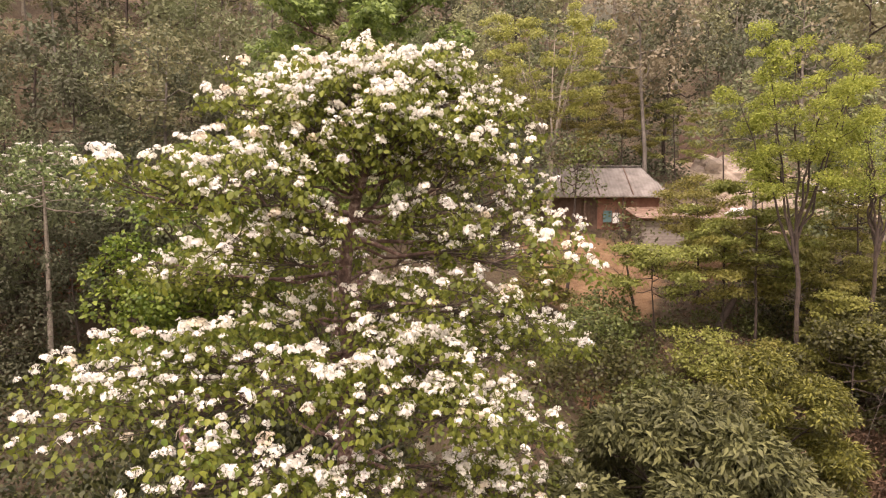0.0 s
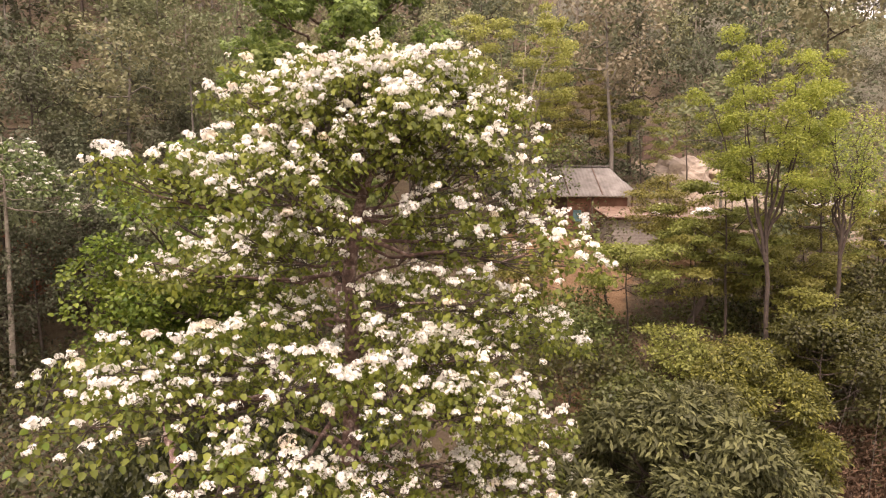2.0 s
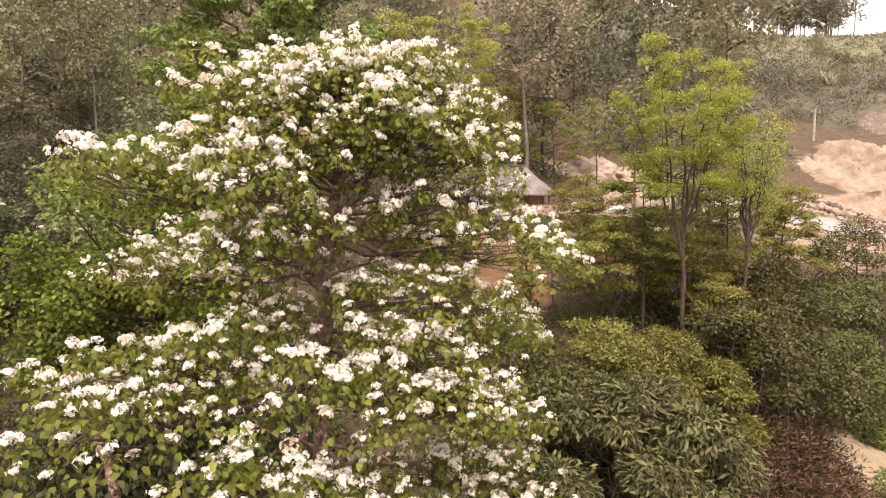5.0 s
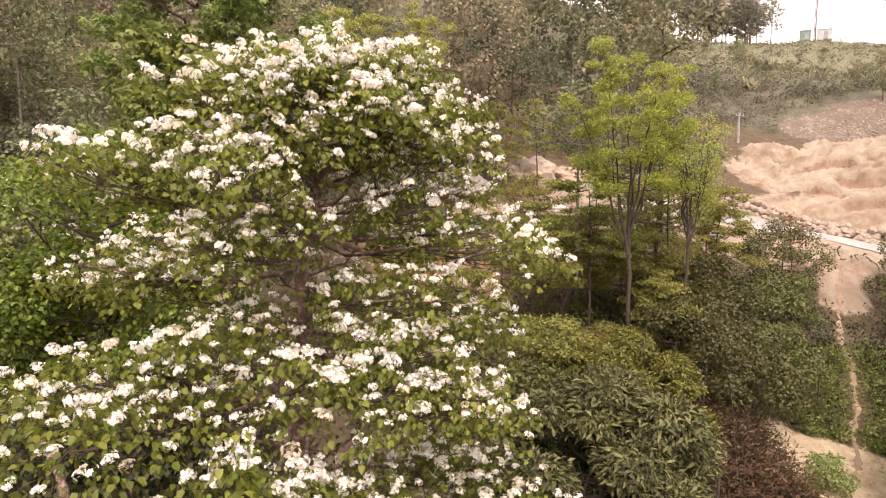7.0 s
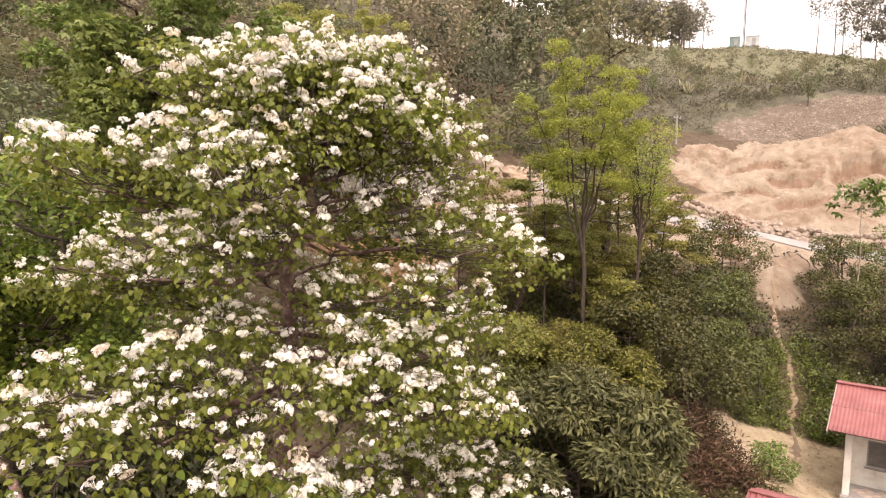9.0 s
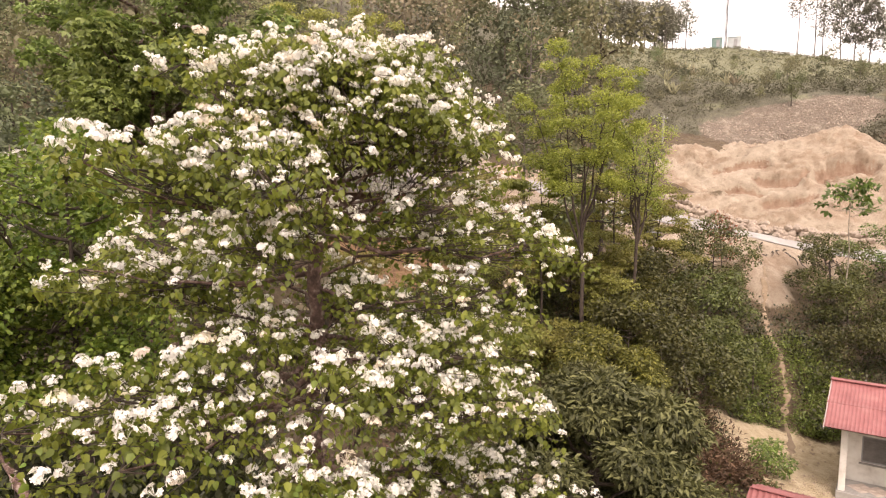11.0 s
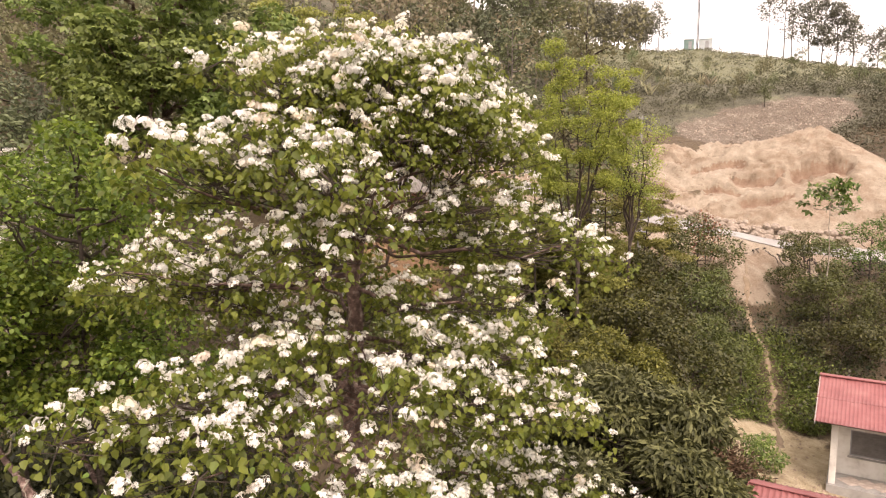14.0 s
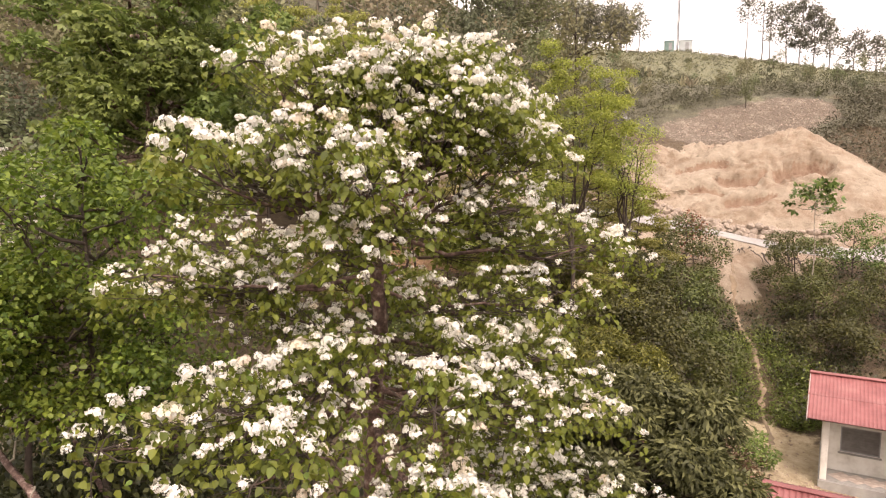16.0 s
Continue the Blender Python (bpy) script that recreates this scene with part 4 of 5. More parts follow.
# ---- grove between bushes and shack ----
GROVE = [
    (14.4, 26.6, 14.4, 6.6, 3.5, YELLOW_LEAF, 3900, "slender tree with fresh yellow-green crown"),
    (17.4, 27.0, 11.8, 7.4, 2.0, YELLOW_LEAF, 700, "thin tree with open yellow-green crown"),
    (9.9, 30.8, 4.6, 2.4, 2.0, FEATHER_LEAF, 1700, "thin-stemmed tree with olive feathery foliage"),
    (12.7, 30.0, 5.6, 2.2, 2.2, FEATHER_LEAF, 2200, "crooked dark-stemmed tree with olive feathery foliage"),
    (14.2, 29.9, 8.6, 3.0, 2.5, FEATHER_LEAF, 2800, "thin-stemmed tree with olive feathery foliage"),
    (16.6, 30.6, 5.4, 2.0, 2.2, FEATHER_LEAF, 2000, "thin-stemmed tree with olive feathery foliage"),
    (18.0, 32.4, 4.8, 1.8, 2.2, FEATHER_LEAF, 1800, "thin-stemmed tree with olive feathery foliage"),
    (13.2, 34.4, 6.8, 3.2, 2.0, FEATHER_LEAF, 1700, "small feathery tree before the shack"),
    (15.4, 26.0, 4.6, 1.0, 2.2, FEATHER_LEAF, 2400, "small feathery tree on the slope"),
    (17.8, 28.8, 5.0, 1.2, 2.2, FEATHER_LEAF, 2400, "small feathery tree on the slope"),
    (10.6, 26.8, 2.8, 0.8, 1.4, FEATHER_LEAF, 900, "small feathery tree on the brown slope"),
    (12.8, 26.0, 2.4, 0.6, 1.3, FEATHER_LEAF, 800, "small feathery tree on the brown slope"),
    (8.6, 25.4, 1.8, 0.3, 1.1, SHRUB_LEAF, 900, "low dark bush on the brown slope"),
    (10.4, 54.0, 7.0, 2.2, 2.4, FEATHER_LEAF, 1500, "feathery tree behind the shack"),
    (14.6, 55.5, 8.2, 2.6, 2.6, FEATHER_LEAF, 1700, "feathery tree behind the shack"),
    (19.0, 55.0, 7.4, 2.2, 2.6, FEATHER_LEAF, 1500, "feathery tree behind the shack"),
    (23.5, 56.5, 8.0, 2.6, 2.6, FEATHER_LEAF, 1500, "feathery tree behind the shack"),
    (12.6, 60.0, 8.6, 2.6, 2.8, FEATHER_LEAF, 1500, "feathery tree behind the shack"),
    (18.0, 61.0, 9.0, 3.0, 2.8, FEATHER_LEAF, 1500, "feathery tree behind the shack"),
    (6.5, 29.2, 2.2, 0.3, 1.3, SHRUB_LEAF, 1500, "low dark bush at the foot of the bare yard"),
    (7.3, 31.6, 1.9, 0.3, 1.1, SHRUB_LEAF, 1200, "low dark bush at the foot of the bare yard"),
    (5.8, 26.0, 2.4, 0.3, 1.3, SHRUB_LEAF, 1500, "low dark bush at the foot of the bare yard"),
    (7.2, 23.2, 2.4, 0.3, 1.3, SHRUB_LEAF, 1500, "low dark bush on the slope"),
    (5.4, 33.0, 3.4, 1.2, 1.4, FEATHER_LEAF, 1600, "small feathery tree at the edge of the bare yard"),
    (19.5, 30.4, 9.4, 6.0, 1.7, FEATHER_LEAF, 900, "slender tree with open olive crown"),
    (20.6, 41.0, 3.6, 1.0, 2.0, FEATHER_LEAF, 2400, "small feathery tree before the shack"),
    (24.5, 40.5, 5.0, 1.4, 2.0, FEATHER_LEAF, 2400, "small feathery tree below the road"),
    (15.0, 24.4, 4.4, 1.0, 1.9, SHRUB_LEAF, 3000, "low leafy tree on the slope"),
    (17.4, 25.4, 4.6, 1.0, 1.9, SHRUB_LEAF, 3000, "low leafy tree on the slope"),
    (20.0, 28.5, 5.6, 1.6, 2.0, SHRUB_LEAF, 3400, "olive feathery tree on the slope"),
    (22.5, 32.0, 8.6, 4.0, 1.9, FEATHER_LEAF, 2200, "sparse thin tree with bent open branches"),
    (16.2, 38.5, 3.6, 1.2, 1.8, FEATHER_LEAF, 3200, "small feathery tree before the shack"),
    (9.8, 33.5, 5.6, 3.0, 1.0, SHRUB_LEAF, 220, "thin straggling tree with few leaves"),
    (6.5, 35.5, 8.6, 5.6, 1.2, SHRUB_LEAF, 700, "tree with dark trunk beside the bare yard"),
    (22.2, 27.0, 3.6, 0.5, 1.9, SHRUB_LEAF, 3600, "dense dark shrub on the slope"),
    (25.5, 30.5, 4.4, 0.6, 2.1, SHRUB_LEAF, 3600, "dense dark shrub on the slope"),
    (28.5, 33.5, 5.0, 0.6, 2.2, SHRUB_LEAF, 3600, "dense dark shrub on the slope"),
    (20.0, 25.0, 2.8, 0.4, 1.9, SHRUB_LEAF, 3600, "dense dark shrub on the slope"),
    (32.8, 37.0, 5.4, 0.8, 1.8, SHRUB_LEAF, 2600, "dense shrub below the road"),
    (27.0, 37.5, 7.2, 2.6, 1.8, FEATHER_LEAF, 2200, "sparse thin tree below the road"),
    (38.2, 30.2, 3.4, 0.5, 2.0, SHRUB_LEAF, 3600, "dense green shrub beside the footpath"),
    (35.2, 27.2, 2.6, 0.4, 2.0, SHRUB_LEAF, 3400, "dense green shrub beside the footpath"),
    (41.0, 33.5, 4.6, 0.6, 2.1, SHRUB_LEAF, 3400, "dense green shrub beside the footpath"),
    (41.5, 27.5, 4.2, 0.5, 2.3, SHRUB_LEAF, 3400, "dense green shrub beside the footpath"),
    (46.5, 33.0, 4.6, 0.6, 2.3, DARK_LEAF, 3000, "dense green shrub beside the footpath"),
]
for k, (x, y, tall, low, wide, mat, count, label) in enumerate(GROVE):
    name, kind = ("slope_tree", "tree") if tall > 4.5 else ("shrub", "shrub")
    if mat is YELLOW_LEAF:
        tree(name, 60 + k, on_ground(x, y), tall, low, wide, 16, 0.028 + 0.0058 * tall, SIMPLE, 0.095, count * 8, mat, TWIG, label, kind, squash=0.6, clump_r=(0.25, 0.65), shell=0.4, ruffle=0.35, lean=0.45, vase=8)
    elif mat is FEATHER_LEAF:
        tree(name, 60 + k, on_ground(x, y), tall, low, wide, 10, 0.028 + 0.0062 * tall, SIMPLE, 0.125, int(count * 5.0), mat, TWIG, label, kind, squash=0.26, clump_r=(0.45, 0.9), per_limb=4, shell=0.25, ruffle=0.2, droop=0.15, lean=0.5, lift=0.12)
    else:
        tree(name, 60 + k, on_ground(x, y), tall, low, wide, 15, 0.04 + 0.008 * tall, SIMPLE, 0.15, int(count * 1.7), mat, TWIG, label, kind, squash=0.75, clump_r=(0.5, 1.0), per_limb=1, shell=0.7, ruffle=0.22, domed=0.55, lean=0.45)
tree("shrub", 98, on_ground(20.8, 21.6), 1.5, 0.2, 0.8, 9, 0.03, SIMPLE, 0.13, 1500, PALMATE_LEAF, TWIG, "small fresh green shrub at the edge of the bare yard", "shrub", clump_r=(0.3, 0.5), per_limb=2)
tree("big_leaf_sapling", 95, on_ground(37.6, 30.4), 10.4, 8.2, 1.3, 8, 0.07, SPRAY, 0.42, 130, DARK_LEAF, BARK_PALE, "thin sapling with a tuft of large green leaves", "sapling", clump_r=(0.4, 0.7), per_limb=2)
tree("red_leaf_shrub", 96, on_ground(33.4, 36.4), 6.4, 3.0, 1.2, 12, 0.06, SIMPLE, 0.16, 650, RED_LEAF, TWIG, "sparse shrub with rusty red dry leaves", "shrub", clump_r=(0.4, 0.7))
tree("red_leaf_shrub", 97, on_ground(-21.2, 37.9), 6.5, 2.5, 1.6, 12, 0.08, SIMPLE, 0.2, 900, RED_LEAF, BARK_PALE, "thin pale-stemmed tree with orange-red new leaves", "shrub", clump_r=(0.4, 0.8))

# ---- wooded hillside ----
HILL_KINDS, HILL_FAR = [], []
for k, (tall, low, wide, mat, count, label) in enumerate([
    (10.5, 4.0, 3.1, 0, 3000, "dark green tree of the hillside wood"),
    (12.5, 6.0, 3.4, 1, 2900, "olive green tree of the hillside wood"),
    (14.5, 8.5, 2.8, 2, 3000, "tall green tree with a bare pale trunk"),
    (9.0, 3.0, 2.8, 2, 2800, "rounded green tree of the hillside wood"),
    (12.0, 4.0, 2.6, 3, 520, "half-bare dry tree with thin pale branches"),
    (8.0, 1.6, 3.2, 0, 2900, "low dark tree of the hillside wood"),
    (13.5, 5.0, 2.3, 1, 2800, "narrow olive tree of the hillside wood"),
    (11.5, 5.5, 2.9, 3, 2200, "pale thin-leaved tree of the hillside wood"),
]):
    for kinds, leaf_size, share, step in ((HILL_KINDS, 0.24, 0.95, 0), (HILL_FAR, 0.40, 0.36, 200)):
        x, y = -70 - 9 * k, 60 + 8 * k + step
        kinds.append(tree("hill_tree", 120 + k, pose(x, y, ground_z(x, y)), tall, low, wide, 17 if k == 4 else 9, 0.16, SIMPLE, leaf_size, int(count * share), HAZED_HILL_LEAVES[mat], HILL_BARK if k in (1, 2, 4, 7) else TWIG, label, "tree", "hillside wood", 
                          clump_r=(0.5, 0.9) if k == 4 else (0.6, 1.25), per_limb=3 if k == 4 else 4, squash=0.75, ruffle=0.18, shell=0.5, domed=0.4, far=True))

hr = np.random.default_rng(77)
taken = []


def clear_of_works(x, y):
    if blob(np.array([x]), np.array([y]), [(a, b, c * 1.0) for a, b, c in SAND_SPOTS + OCHRE_SPOTS])[0] > 0.05 or road_gap(np.array([x]), np.array([y]))[0] < 4:
        return False
    return not (8 < x < 24 and 40 < y < 53)


def plant(x, y, spacing, kinds, scale):
    if not clear_of_works(x, y) or any((x - a) ** 2 + (y - b) ** 2 < spacing ** 2 for a, b in taken):
        return
    taken.append((x, y))
    src = (HILL_KINDS if math.hypot(x, y) < 74 else HILL_FAR)[int(hr.choice(kinds))]
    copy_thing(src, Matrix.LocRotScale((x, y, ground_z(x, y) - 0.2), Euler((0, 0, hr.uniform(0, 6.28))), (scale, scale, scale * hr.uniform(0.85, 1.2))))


for _ in range(3600):
    bearing, far = radians(hr.uniform(-46, 33)), 40 + 70 * hr.random() ** 0.8
    x, y = far * math.sin(bearing), far * math.cos(bearing)
    if len(taken) < 265:
        plant(x, y, 3.5 + far * 0.027, [0, 1, 2, 3, 4, 5, 6, 7, 0, 5, 1, 3, 2, 0], hr.uniform(0.85, 1.4))
# the far upper wood, too distant to tell its trees apart, leaves paled for haze
for k, mat in enumerate((HAZED_HILL_LEAVES[0], HAZED_HILL_LEAVES[1], HAZED_HILL_LEAVES[2])):
    clumps, stems = [], []
    for _ in range(95):
        bearing, far = radians(hr.uniform(-46, 33)), 100 + 120 * hr.random()
        x, y = far * math.sin(bearing), far * math.cos(bearing)
        z, tall = ground_z(x, y), hr.uniform(9, 14)
        stems.append(sweep([(x, y, z - 0.5), (x, y, z + tall * 0.8)], (0.2, 0.05), 4))
        for _ in range(7):
            az, out = hr.uniform(0, 6.28), hr.uniform(0.2, 2.6)
            clumps.append((x + math.cos(az) * out, y + math.sin(az) * out, z + tall * hr.uniform(0.45, 1.0), hr.uniform(1.2, 2.2)))
    wood = holder("far_wood", pose(0, 0, 0), "distant wooded hillside rising behind the nearer trees", "woods", kind="stuff")
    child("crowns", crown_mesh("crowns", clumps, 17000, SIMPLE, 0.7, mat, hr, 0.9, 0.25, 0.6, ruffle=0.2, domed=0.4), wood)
    child("stems", tube_mesh("stems", stems, BARK_PALE), wood)
for k, (x, y, tall, low, wide, count) in enumerate([(143, 117, 17.5, 8.0, 2.0, 900), (145.4, 114.4, 22.0, 11.0, 1.7, 500), (146.6, 113.2, 14.0, 6.0, 1.8, 800), (149, 110, 17.0, 3.5, 2.6, 1900), (151, 108, 18.5, 3.5, 3.0, 2600), (152.6, 105.6, 16.0, 3.0, 2.8, 2200),
                                              (155, 103, 12.0, 3.0, 2.8, 1400), (158, 99, 10.5, 2.5, 2.8, 1300), (162, 96, 10.0, 2.0, 3.0, 1300), (166, 92, 9.0, 2.0, 3.0, 1300)]):
    tree("ridge_tree", 160 + k, on_ground(x - 2.4, y + 2.5), tall, low, wide, 14, 0.17, SIMPLE, 0.46, count, HAZED_RIDGE_LEAF, HILL_BARK, "tall tree standing on the ridge, leaves coloured pale with haze", "tree", "ridge trees", clump_r=(0.9, 1.5), per_limb=4, squash=1.0, ruffle=0.35, shell=0.3, domed=0.3, lift=-0.1)
for k in range(36):
    a = (k + hr.uniform(0, 1)) / 36
    x, y = 88 + 46 * a + hr.normal(0, 1.5), 152 + 2 * a + hr.normal(0, 4)
    tree("ridge_tree", 180 + k, on_ground(x, y), hr.uniform(11, 16), hr.uniform(1.2, 5.0), hr.uniform(2.2, 3.2), 10, 0.18, SIMPLE, 0.5, 1100, HAZED_RIDGE_LEAF, HILL_BARK, "tall tree in the row along the ridge, leaves coloured pale with haze", "tree", "ridge trees", clump_r=(0.9, 1.6), per_limb=4, squash=1.0, ruffle=0.35, shell=0.3, domed=0.3, far=True)

for _ in range(160):
    bearing, far = radians(hr.uniform(-38, -15)), hr.uniform(39, 54)
    if len(taken) < 310:
        plant(far * math.sin(bearing), far * math.cos(bearing), 2.6, [0, 5, 0, 2], hr.uniform(0.62, 0.9))
for _ in range(120):
    a, t = hr.uniform(-1.2, 1.9), hr.uniform(0.03, 0.7) ** 1.4
    if len(taken) < 338:
        plant(63 + 28 * a + 70 * t, 82 - 24 * a + 68 * t, 2.5, [3, 5, 3, 1], hr.uniform(0.16, 0.42))


# ---- undergrowth and grass ----
def scatter(name, seed, count, place, leaf, size, mat, label, rise=0.5, per=9, spread=0.5, ruffle=0.5):
    r = np.random.default_rng(seed)
    x, y = place(r, count)
    keep = (blob(x, y, SAND_SPOTS + CUT_SPOTS) < 0.35) & (blob(x, y, OCHRE_SPOTS) < 0.3) & (road_gap(x, y) > 2.8) & (line_gap(x, y, np.array(PATH_LINE)) > 0.45 + 0.22 * rise)
    x, y = x[keep], y[keep]
    z = height(x, y)
    n = len(x) * per
    big = np.repeat(r.uniform(0.5, 1.4, len(x)), per)
    base = np.repeat(np.stack([x, y, z], 1), per, 0)
    off = r.normal(size=(n, 3)) * np.array([spread, spread, 0]) * big[:, None]
    off[:, 2] = rise * big * r.random(n)
    head = unit(off * np.array([1, 1, 0.4]) + 1e-3) + r.normal(0, 0.5, (n, 3)) + np.array([0, 0, 0.25])
    norm = np.array([0, 0, 0.9]) + r.normal(0, ruffle, (n, 3))
    p = base + off
    free = (np.hypot(p[:, 0] - 26.2, p[:, 1] - 17.6) > 6.0) & (np.hypot(p[:, 0] - 16.6, p[:, 1] - 16.2) > 3.4) & (blob(p[:, 0], p[:, 1], YARD_SPOTS) < 0.5)
    base, off, head, norm, n = base[free], off[free], head[free], norm[free], int(free.sum())
    me = quad_mesh(name, *bake(*leaf, base + off, frames_of(norm, head), size * r.uniform(0.6, 1.4, n)), mat)
    return tagged(new(name, me), label, "undergrowth", kind="stuff")


def sector(b0, b1, near, far, power=0.7, ox=0.0, oy=0.0):
    def place(r, count):
        b, d = np.radians(r.uniform(b0, b1, count)), near + (far - near) * r.random(count) ** power
        return ox + d * np.sin(b), oy + d * np.cos(b)
    return place


def patch(x0, x1, y0, y1):
    return lambda r, count: (r.uniform(x0, x1, count), r.uniform(y0, y1, count))


def brake(name, seed, count, place, radius, leaf_size, per, mat, label, squash=0.9):
    """Low shrubs grown together over the ground, leaf clump beside leaf clump."""
    r = np.random.default_rng(seed)
    x, y = place(r, count)
    keep = (blob(x, y, SAND_SPOTS + CUT_SPOTS) < 0.3) & (blob(x, y, OCHRE_SPOTS) < 0.2) & (road_gap(x, y) > 3.4) & ~((7 < x) & (x < 24) & (39 < y) & (y < 53))
    x, y = x[keep], y[keep]
    rad = radius[0] + (radius[1] - radius[0]) * r.random(len(x)) ** 1.6
    clumps = np.stack([x, y, height(x, y) + rad * 0.25, rad], 1)
    me = crown_mesh(name, clumps, len(x) * per, SIMPLE, leaf_size, mat, r, squash, 0.2, 0.62, ruffle=0.35, domed=0.45)
    return tagged(new(name, me), label, "undergrowth", kind="stuff")


brake("undergrowth", 201, 800, sector(-48, 36, 48, 80), (0.7, 2.0), 0.27, 60, HAZED_HILL_LEAVES[0], "dark undergrowth between the hillside trees")
brake("undergrowth", 214, 800, sector(-48, 36, 70, 190), (1.2, 3.0), 0.5, 40, HAZED_HILL_LEAVES[0], "dark undergrowth between the hillside trees")
brake("undergrowth", 216, 150, patch(4, 20, 19, 34), (0.3, 0.9), 0.13, 150, SHRUB_LEAF, "low leafy shrubs on the brown slope")
scatter("undergrowth", 202, 1100, sector(-40, 62, 8, 40), SIMPLE, 0.15, SHRUB_LEAF, "low leafy undergrowth on the slope", 0.7, 26, 0.28)
# fill between the shrubs, the shade of the gaps put into its leaf colour
scatter("undergrowth", 203, 800, patch(15, 34, 22, 40), SIMPLE, 0.17, SHADED_THICKET_LEAF, "dense shrubby undergrowth on the slope", 1.1, 24, 0.4)
scatter("undergrowth", 204, 700, patch(29, 56, 22, 36), SIMPLE, 0.17, SHADED_THICKET_LEAF, "dense undergrowth beside the footpath, coloured dark as in shade", 1.0, 24, 0.4)
scatter("undergrowth", 213, 420, patch(24, 34, 23, 31), SIMPLE, 0.15, PALMATE_LEAF, "low green weeds beside the footpath", 0.55, 22, 0.32)
# valley and wood floor, coloured dark for the shade below the trees
brake("undergrowth", 205, 420, patch(-27, -2.5, 10, 36), (0.6, 2.0), 0.17, 130, SHADED_THICKET_LEAF, "dense green thicket in the valley, coloured dark as in shade")
brake("undergrowth", 218, 420, sector(-46, -9, 33, 58), (0.7, 1.9), 0.24, 60, SHADED_THICKET_LEAF, "undergrowth below the nearer wood, coloured dark as in deep shade")


def bank(s0, s1, t0, t1):
    """Places over the ridge's near side: s along the top of the cut bank, t from the bank up to the ridge."""
    def place(r, count):
        a, t = r.uniform(s0, s1, count), r.uniform(t0, t1, count)
        return 63 + 28 * a + 70 * t, 82 - 24 * a + 68 * t
    return place


brake("hill_shrubs", 206, 900, bank(-1.2, 1.8, 0.0, 0.36), (0.4, 1.4), 0.24, 60, SCRUB, "dark scrub along the top of the cut bank")
brake("hill_shrubs", 217, 800, bank(-0.9, 1.6, -0.10, 0.12), (0.5, 1.4), 0.24, 60, SCRUB, "dark scrub hanging over the cut bank")
brake("hill_shrubs", 215, 1300, bank(-1.5, 2.1, 0.3, 1.05), (0.3, 0.9), 0.28, 24, SCRUB, "scattered scrub on the grassy ridge")
brake("hill_shrubs", 207, 700, patch(70, 122, 32, 60), (0.7, 2.3), 0.3, 60, SCRUB, "green scrub beside the excavated slope", 0.9)
scatter("hill_grass", 208, 9000, bank(-1.6, 2.2, 0.2, 1.1), SIMPLE, 0.34, GRASS, "dry green grass and weeds on the ridge", 0.3, 3, 0.7, 0.12)
scatter("dry_brush", 209, 1300, patch(12.5, 19, 20.2, 25), LONG, 0.22, DRY_LEAF, "dry red-brown brush on the slope above the shed", 0.9, 12, 0.5)
scatter("leaf_litter", 212, 2200, patch(3, 23, 19.5, 38), SIMPLE, 0.13, DRY_LEAF, "fallen brown leaves and twigs on the slope", 0.10, 10, 0.45, 0.25)
scatter("yard_grass", 210, 1700, patch(23.5, 32, 23.0, 31), LONG, 0.24, PALMATE_LEAF, "short green grass beside the footpath", 0.22, 10, 0.35)
scatter("undergrowth", 211, 800, patch(-10, -1.5, 12.5, 25), SIMPLE, 0.17, SHADED_THICKET_LEAF, "tangled thicket below the trees, coloured dark as in shade", 3.0, 40, 0.6)

# ---- buildings ----
def frame_at(origin, along):
    """Axes of a building: x along its front, y inwards, z up."""
    u = Vector((along[0], along[1], 0)).normalized()
    v = Vector((-u.y, u.x, 0))
    return Matrix(((u.x, v.x, 0, origin[0]), (u.y, v.y, 0, origin[1]), (0, 0, 1, origin[2]), (0, 0, 0, 1)))


def ribbed_sheet(name, length, low, high, mat, parent, pitch=0.22, rib=0.035, label="", wave=False, thick=0.012, hips=(0.0, 0.0)):
    """A roofing sheet from the line low (y, z) to the line high (y, z), its ribs running up the slope, cut short at a hip."""
    x0, x1 = length
    n = int((x1 - x0) / pitch)
    xs, zs = [], []
    for k in range(n):
        for f, h in ((0.0, 0.0), (0.25, 0.7), (0.5, 1.0), (0.75, 0.7)) if wave else ((0.0, 0.0), (0.58, 0.0), (0.70, 1.0), (0.88, 1.0)):
            xs.append(x0 + (k + f) * pitch)
            zs.append(h * rib)
    xs.append(x0 + n * pitch)
    zs.append(0.0)
    xs, zs = np.array(xs), np.array(zs)
    rows = 5
    tt = np.linspace(0, 1, rows)
    vs = []
    for side in (0.0, -thick):
        for t in tt:
            sag = -0.02 * math.sin(math.pi * t)
            cut = np.clip(xs, x0 + hips[0] * t, x1 - hips[1] * t)
            vs.append(np.stack([cut, np.full_like(xs, low[0] + (high[0] - low[0]) * t), zs + side + sag + low[1] + (high[1] - low[1]) * t], 1))
    m = len(xs)
    v = np.concatenate(vs)
    q = []
    for r in range(rows - 1):
        for k in range(m - 1):
            a = r * m + k
            q.append((a, a + 1, a + m + 1, a + m))
            b = a + rows * m
            q.append((b, b + m, b + m + 1, b + 1))
    for k in range(m - 1):
        q.append((k, k + rows * m, k + 1 + rows * m, k + 1))
    return child(name, quad_mesh(name, v, np.array(q), mat), parent, label)


